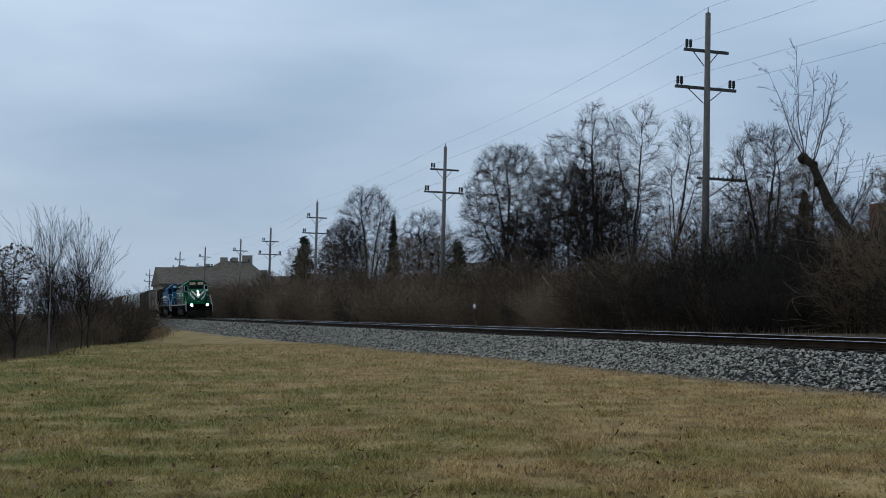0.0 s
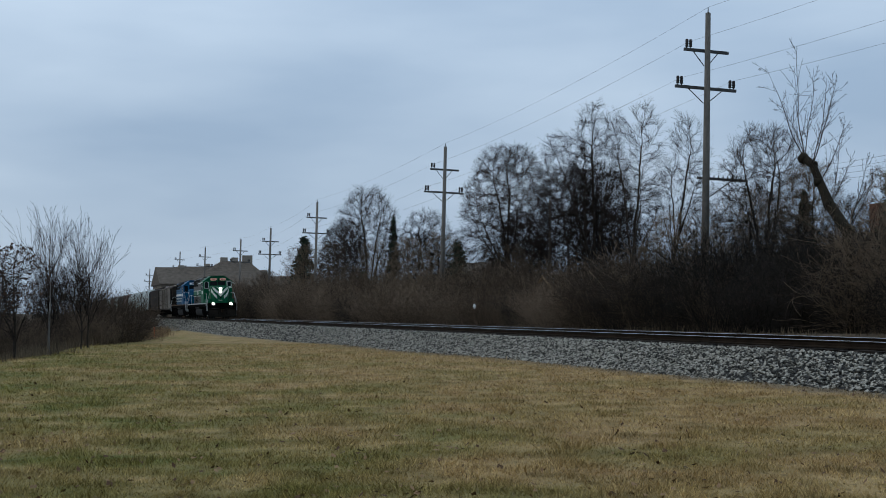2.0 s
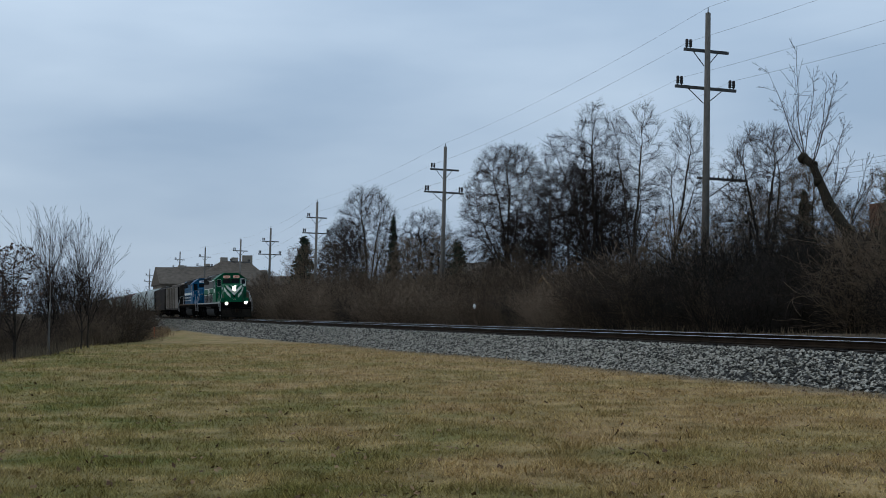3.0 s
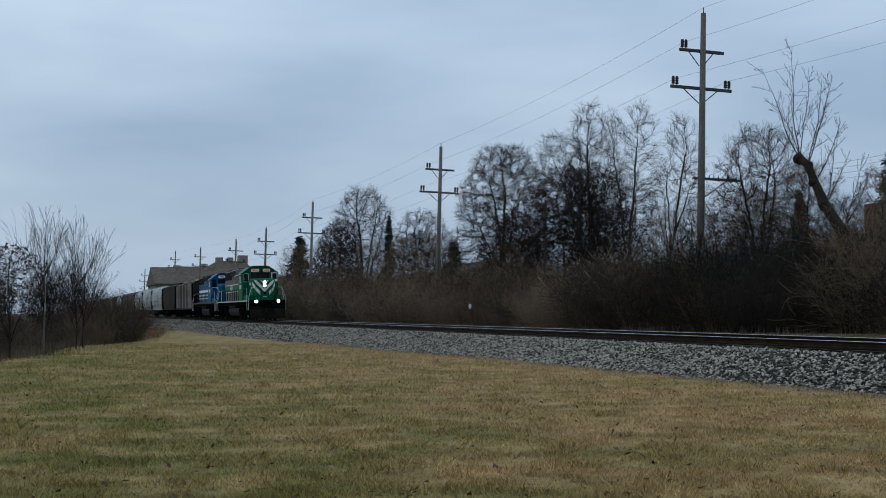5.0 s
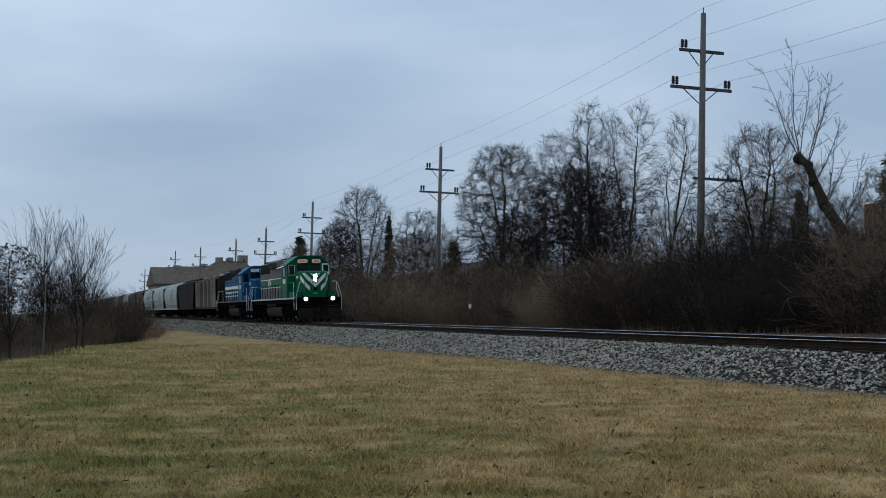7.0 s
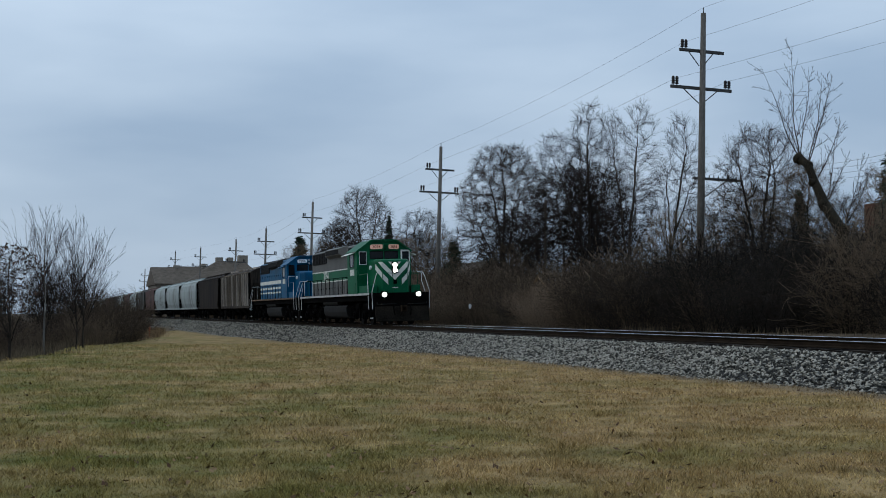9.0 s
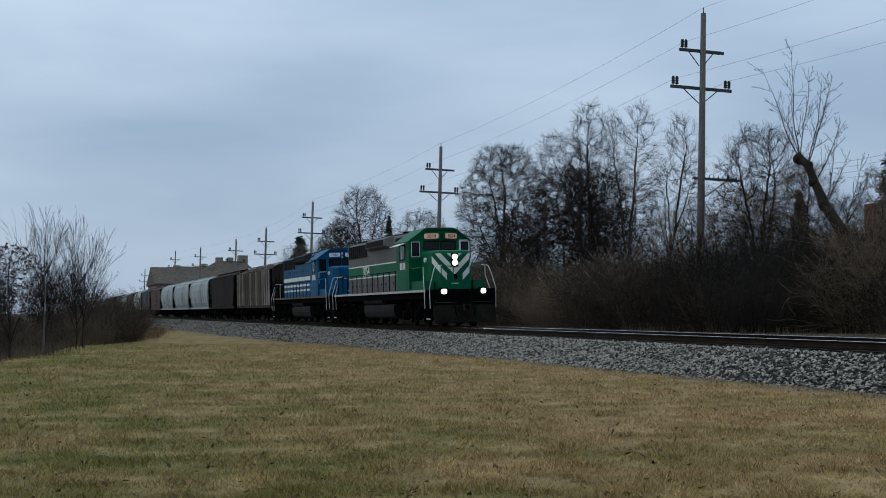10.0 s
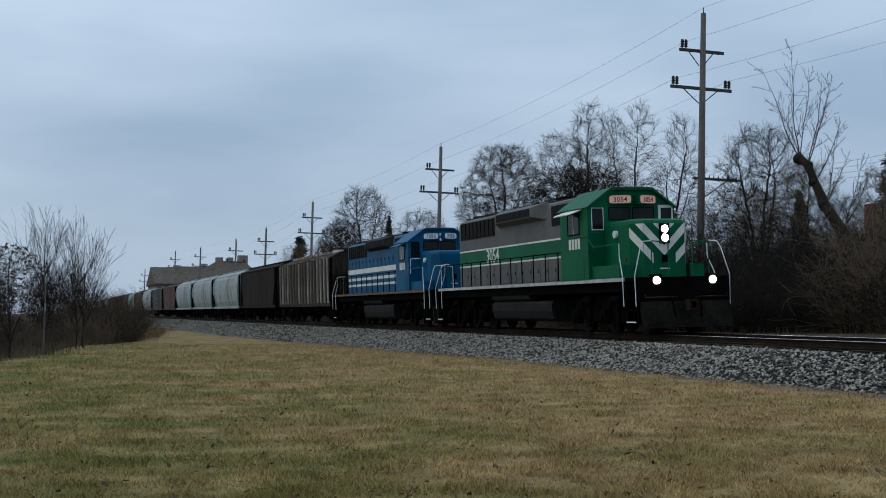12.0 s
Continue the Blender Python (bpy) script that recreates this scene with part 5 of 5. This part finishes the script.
    def stripe_piece(a, u0, u1, width=0.31, z_top=3.36):
        """A slanting stripe between two distances from the middle, cut off at the nose's top edge."""
        if a + u0 >= z_top:
            return []
        e1, e2 = min(u1, z_top - a), max(u0, min(u1, z_top - a - width))
        pts = [(u0, a + u0), (e1, a + e1), (e1, min(z_top, a + width + e1)), (e2, min(z_top, a + width + e2)), (u0, min(z_top, a + width + u0))]
        return [p for i, p in enumerate(pts) if p not in pts[:i]]

    if lead:
        for s in (-1, 1):
            bevelled = Matrix(((s * -0.846, 0, 0.532, 8.48), (0.532, 0, s * 0.846, s * 0.7), (0, 1, 0, 0), (0, 0, 0, 1)))
            for a, inner in ((3.0, 0.0), (2.38, 0.0), (1.76, 0.38)):
                for u0, u1, turn, off in ((inner, 0.695, placed(8.48, 0, 0, FACE_FRONT), 0.0), (0.705, 1.19, bevelled, 0.7)):
                    pts = stripe_piece(a, u0, u1)
                    if len(pts) > 2:
                        flat_shape(nose, "chevron", [(s * (p - off), q) for p, q in pts][::s], 0.006, M["white"], turn, "white chevron stripe")
    if lead:
        house = part("headlight_housing", box(BM(), 8.44, 8.54, -0.17, 0.17, 2.74, 3.36), M["black"], nose, bevel=0.03)
        for z in (2.92, 3.19):
            part("lamp_rim", rod(BM(), (8.53, 0, z), (8.548, 0, z), 0.13, 20), M["black"], house)
            part("headlight", rod(BM(), (8.53, 0, z), (8.555, 0, z), 0.118, 20), M["lamp"], house, "lit round headlamp")
    part("nose_door_handle", box(BM(), 8.48, 8.53, -0.09, 0.09, 2.18, 2.4), M["black"], nose)
    part("plate", box(BM(), 8.48, 8.495, -0.16, 0.16, 1.96, 2.0), M["white"], nose)
    for s in (-1, 1):
        part("marker_lamp", rod(BM(), (7.2, s * 0.97, 3.1), (7.2, s * 1.06, 3.1), 0.12, 12), M["silver"], nose)
        part("marker_lens", rod(BM(), (7.8, s * 0.965, 2.28), (7.8, s * 0.99, 2.28), 0.06, 10), M["red_mark"], nose, "small red marker lens")
    # front platform, pilot, steps
    for e in (-1, 1):
        def end(v):
            return v - 0.28 if e > 0 else -v
        part("end_plate", box(BM(), *sorted((end(9.88), end(9.96))), -1.5, 1.5, 0.95, 1.7), M["black"], t, bevel=0.02)
        plow = prism(BM(), [(end(9.9), 0.98), (end(10.02), 0.98), (end(10.2), 0.2), (end(10.12), 0.18), (end(9.9), 0.6)], "y", -1.45, 1.45)
        part("pilot_plow", plow, M["plow"], t, "grimy dark pilot plow" if e > 0 else "")
        coupler(t, end(10.49), e)
        for s in (-1, 1):
            well = part("step_plate", box(BM(), *sorted((end(9.1), end(9.14))), *sorted((s * 1.2, s * 1.5)), 0.34, 1.6), M["black"], t)
            part("step_plate", box(BM(), *sorted((end(9.76), end(9.8))), *sorted((s * 1.2, s * 1.5)), 0.34, 1.6), M["black"], t)
            for k in range(4):
                part("step", box(BM(), *sorted((end(9.13), end(9.77))), *sorted((s * 1.25, s * 1.52)), 0.36 + k * 0.36, 0.39 + k * 0.36), M["black"], well)
            part("step_edge", box(BM(), *sorted((end(9.15), end(9.75))), *sorted((s * 1.52, s * 1.535)), 0.36, 0.4), M["silver"], well, "pale worn step edge")
            part("grab_rail", pipe(BM(), [(end(9.05), s * 1.56, 0.85), (end(9.05), s * 1.58, 1.75), (end(8.7), s * 1.5, 2.35), (end(8.7), s * 1.5, 2.75)], 0.016), M["silver"], t, "white curved grab rail")
            part("grab_rail", pipe(BM(), [(end(9.86), s * 1.56, 0.85), (end(9.86), s * 1.58, 1.75), (end(9.8), s * 1.35, 2.55), (end(9.75), s * 1.25, 2.76), (end(9.75), s * 0.95, 2.78)], 0.016), M["silver"], t, "white curved grab rail")
            part("end_rail", pipe(BM(), [(end(9.75), s * 0.95, 1.7), (end(9.75), s * 0.95, 2.78), (end(9.75), s * 0.4, 2.72), (end(9.75), s * 0.4, 1.75)], 0.018), M["green"] if lead else M["silver"], t)
            hose = pipe(BM(), [(end(9.98), s * 0.45, 1.1), (end(10.12), s * 0.47, 0.8), (end(10.15), s * 0.42, 0.5)], 0.028)
            part("brake_hose", hose, M["black"], t)
            part("uncoupling_lever", pipe(BM(), [(end(10.0), s * 1.35, 1.2), (end(10.06), s * 1.35, 1.1), (end(10.06), s * 0.3, 1.1)], 0.016), M["tank"], t)
            if e > 0:
                lamp_house = part("ditch_light_housing", box(BM(), 9.54, 9.7, s * 0.93 - 0.17, s * 0.93 + 0.17, 1.44, 1.78), M["black"], t, bevel=0.03)
                part("ditch_light", rod(BM(), (9.7, s * 0.93, 1.6), (9.72, s * 0.93, 1.6), 0.108, 20), M["lamp"] if lead else M["glass"], lamp_house, "lit ditch lamp" if lead else "unlit ditch lamp")
    # side railing
    for s in (-1, 1):
        for i in range(12):
            x = -8.6 + i * 1.12
            part("stanchion", rod(BM(), (x, s * 1.5, 1.68), (x, s * 1.5, 2.68), 0.022), M["black"], t)
        part("handrail", pipe(BM(), [(-9.3, s * 1.5, 2.55), (-8.6, s * 1.5, 2.68), (4.0, s * 1.5, 2.68)], 0.02), M["black"], t)
        part("handrail", pipe(BM(), [(5.2, s * 1.6, 3.1), (6.2, s * 1.56, 3.1), (6.6, s * 1.5, 2.72), (8.42, s * 1.5, 2.75)], 0.02), body, t)
        part("nose_step_box", box(BM(), 6.15, 8.3, *sorted((s * 0.96, s * 1.45)), 1.7, 2.12), body, t, bevel=0.02)
    # below the deck
    tank = [(-1.3, 0.72), (-1.22, 0.45), (-1.0, 0.34), (1.0, 0.34), (1.22, 0.45), (1.3, 0.72), (1.3, 0.98), (1.2, 1.08), (-1.2, 1.08), (-1.3, 0.98)]
    part("fuel_tank", prism(BM(), tank, "x", -3.4, 2.6), M["tank"], t, "grimy grey fuel tank", bevel=0.03)
    # black block added to keep the gap between tank and frame dark
    part("centre_sill", box(BM(), -6.0, 6.0, -0.85, 0.85, 0.95, 1.32), M["black"], t, bevel=0.02)
    for s in (-1, 1):
        part("air_reservoir", rod(BM(), (-3.3, s * 1.2, 1.26), (0.6, s * 1.2, 1.26), 0.16, 14), M["tank"], t)
    for x in (-6.63, 6.63):
        loco_truck(t, x)
    if lead:
        for s in (-1, 1):
            turn = placed(-4.2, -0.944, 2.9, FACE_SIDE) if s < 0 else placed(-4.2, 0.944, 2.9, Matrix.Rotation(math.pi, 4, "Z") @ FACE_SIDE)
            lettering(number, 0.74, M["white"], t, turn)
    else:
        for s in (-1, 1):
            part("top_light", rod(BM(), (6.3, 0.07, 4.24 + s * 0.11), (6.37, 0.07, 4.24 + s * 0.11), 0.075, 14), M["board_white"], cab, "unlit headlamp")
    return t


def car_truck(parent, x):
    bm = BM()
    for s in (-1, 1):
        prism(bm, [(-1.15, 0.4), (-1.1, 0.62), (-0.55, 0.78), (0.55, 0.78), (1.1, 0.62), (1.15, 0.4), (0.75, 0.36), (0.5, 0.22), (-0.5, 0.22), (-0.75, 0.36)], "y", *sorted((s * 0.94, s * 1.08)))
        for d in (-0.2, 0, 0.2):
            rod(bm, (d, s * 1.1, 0.3), (d, s * 1.1, 0.6), 0.08, 8)
        for d in (-0.88, 0.88):
            rod(bm, (d, s * 1.08, 0.46), (d, s * 1.18, 0.46), 0.1, 8)
    box(bm, -0.2, 0.2, -0.94, 0.94, 0.45, 0.85)
    t = part("truck", bm, M["black"], parent, "black four-wheel freight truck")
    t.location.x = x
    for ax in (-0.88, 0.88):
        wheelset(t, ax, 0.457)
    return t


def build_hopper(paint, style, label):
    """A covered hopper car: ribbed, smooth or curved sides, sloping ends, bays below."""
    t = thing("hopper_car", pose(0, 0, 0), label, "hopper car", "hopper cars of the train")
    mat = M[paint]
    if style == "curved":
        half = [(1.28, 1.2), (1.5, 1.7), (1.6, 2.4), (1.6, 3.1), (1.48, 3.75), (1.2, 4.15), (0.7, 4.38), (0.0, 4.44)]
    else:
        half = [(1.47, 1.2), (1.5, 1.3), (1.5, 3.9), (1.44, 4.02), (0.7, 4.36), (0.0, 4.42)]
    prof = [(-y, z) for y, z in half] + [(y, z) for y, z in half[::-1][1:]]
    bm = BM()
    rings = []
    ends = ((-8.05, 0.0, 2.7), (-7.95, 0.0, 2.3), (-7.2, 0.0, 1.0), (7.2, 0.0, 1.0), (7.95, 0.0, 2.3), (8.05, 0.0, 2.7)) if style == "curved" else ((-8.0, 0, 3.1), (-6.9, 0, 1.0), (6.9, 0, 1.0), (8.0, 0, 3.1))
    for x, _, zlow in ends:
        rings.append([bm.verts.new((x, y, max(z, zlow))) for y, z in prof])
    n = len(prof)
    for a, b in zip(rings, rings[1:]):
        for i in range(n):
            bm.faces.new((a[i], a[(i + 1) % n], b[(i + 1) % n], b[i]))
    bm.faces.new(rings[0][::-1]), bm.faces.new(rings[-1])
    bmesh.ops.remove_doubles(bm, verts=bm.verts, dist=0.001)
    body = part("body", bm, M["panel"] if style == "ribbed" else mat, t, smooth=False)
    for s in (-1, 1):
        part("side_sill", box(BM(), -8.2, 8.2, *sorted((s * 1.42, s * 1.56)), 1.06, 1.26), M["panel"] if style == "ribbed" else mat, t, bevel=0.01)
        part("roof_edge", box(BM(), -8.1, 8.1, *sorted((s * 1.3, s * 1.52)) if style != "curved" else sorted((s * 1.16, s * 1.3)), 3.98, 4.08), mat, t, bevel=0.01)
        if style == "ribbed":
            rib = finish("rib", box(BM(), -0.06, 0.06, -0.05, 0.05, 1.26, 3.95), mat, 0.01)
            for i in range(17):
                ob = new("rib", rib)
                ob.parent, ob.location = t, (-7.8 + i * 0.975, s * 1.54, 0)
        elif style == "curved":
            for x in (-2.6, 2.6):
                part("seam", box(BM(), x - 0.03, x + 0.03, *sorted((s * 1.56, s * 1.612)), 1.9, 3.3), mat, t)
    part("running_board", box(BM(), -8.4, 8.4, -0.32, 0.32, 4.52, 4.56), M["tank"], t, "roof walkway grating")
    for x in (-6.4, -3.8, -1.3, 1.3, 3.8, 6.4):
        for s in (-1, 1):
            part("roof_hatch", box(BM(), x - 0.75, x + 0.75, *sorted((s * 0.36, s * 0.72)), 4.34, 4.5), mat, t, bevel=0.02)
    for x in (-5.0, -1.7, 1.7, 5.0):
        bay = BM()
        a = [bay.verts.new(p) for p in ((x - 1.6, -1.3, 1.2), (x + 1.6, -1.3, 1.2), (x + 1.6, 1.3, 1.2), (x - 1.6, 1.3, 1.2))]
        b = [bay.verts.new(p) for p in ((x - 0.35, -0.6, 0.45), (x + 0.35, -0.6, 0.45), (x + 0.35, 0.6, 0.45), (x - 0.35, 0.6, 0.45))]
        for i in range(4):
            bay.faces.new((a[i], a[(i + 1) % 4], b[(i + 1) % 4], b[i]))
        bay.faces.new(b[::-1]), bay.faces.new(a)
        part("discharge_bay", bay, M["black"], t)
    for e in (-1, 1):
        part("end_platform", box(BM(), *sorted((e * 7.9, e * 8.5)), -1.4, 1.4, 1.1, 1.2), M["black"], t)
        # slope sheet and posts coloured dark, as the shade between the cars
        slope = prism(BM(), [(e * 7.2, 1.5), (e * 8.0, 3.0), (e * 8.0, 3.05), (e * 7.15, 1.55)], "y", -1.3, 1.3)
        part("slope_sheet", slope, M["panel"], t)
        for s in (-1, 1):
            part("corner_post", box(BM(), *sorted((e * 8.22, e * 8.34)), s * 1.42 - 0.05, s * 1.42 + 0.05, 1.2, 4.0), M["black"], t)
            lad = BM()
            for x in (7.85, 8.28):
                rod(lad, (e * x, s * 1.5, 1.3), (e * x, s * 1.5, 3.9), 0.016, 5)
            for k in range(8):
                rod(lad, (e * 8.28, s * 1.5, 1.4 + k * 0.34), (e * 7.85, s * 1.5, 1.4 + k * 0.34), 0.016, 5)
            part("ladder", lad, M["black"], t)
        coupler(t, e * 8.9, e)
        car_truck(t, e * 6.6)
    return t


green = build_loco(M["green"], M["white"], "3054", True, "green and grey diesel locomotive with white chevrons and lit headlights")
blue = build_loco(M["blue"], M["white"], "7356", False, "blue six-axle diesel locomotive with white stripes along its hood")
HOPPERS = {"tan": build_hopper("car_tan", "ribbed", "weathered tan covered hopper car with ribbed sides"),
           "brown": build_hopper("car_brown", "smooth", "dark brown covered hopper car with plain sides"),
           "grey": build_hopper("car_grey", "curved", "light grey covered hopper car with curved sides"),
           "red": build_hopper("car_red", "smooth", "faded brownish red covered hopper car"),
           "dark": build_hopper("car_dark", "smooth", "grimy dark grey covered hopper car")}
TRAIN = [(green, 0.0), (blue, 20.42)]
used = set()
for i, kind in enumerate(("tan", "brown", "grey", "grey", "grey", "red", "dark", "grey", "red", "grey", "dark", "brown", "red", "dark", "grey", "brown")):
    car = copy_thing(HOPPERS[kind], pose(0, 0, 0)) if kind in used else HOPPERS[kind]
    used.add(kind)
    TRAIN.append((car, (39.4 if i == 0 else 39.95) + i * 17.8))


def motions():
    times = [i / 30 for i in range(4)] + [0.5 * i for i in range(1, 24)] + [12 - i / 30 for i in (3, 2, 1, 0)]
    spin = [i / 15 for i in range(181)]
    for ob, back in TRAIN:
        walk(ob, [(t, pose(GREEN_END - back - SPEED * (12 - t), TRACK_Y, RAIL_Z, CANT, 0, 0)) for t in times])
        for wheels in ob.children_recursive:
            if wheels.name.startswith("wheelset"):
                r, at = wheels["radius"], wheels.location.copy()
                walk(wheels, [(t, Matrix.Translation(at) @ Matrix.Rotation(SPEED * t / r, 4, "Y")) for t in spin])


motions()
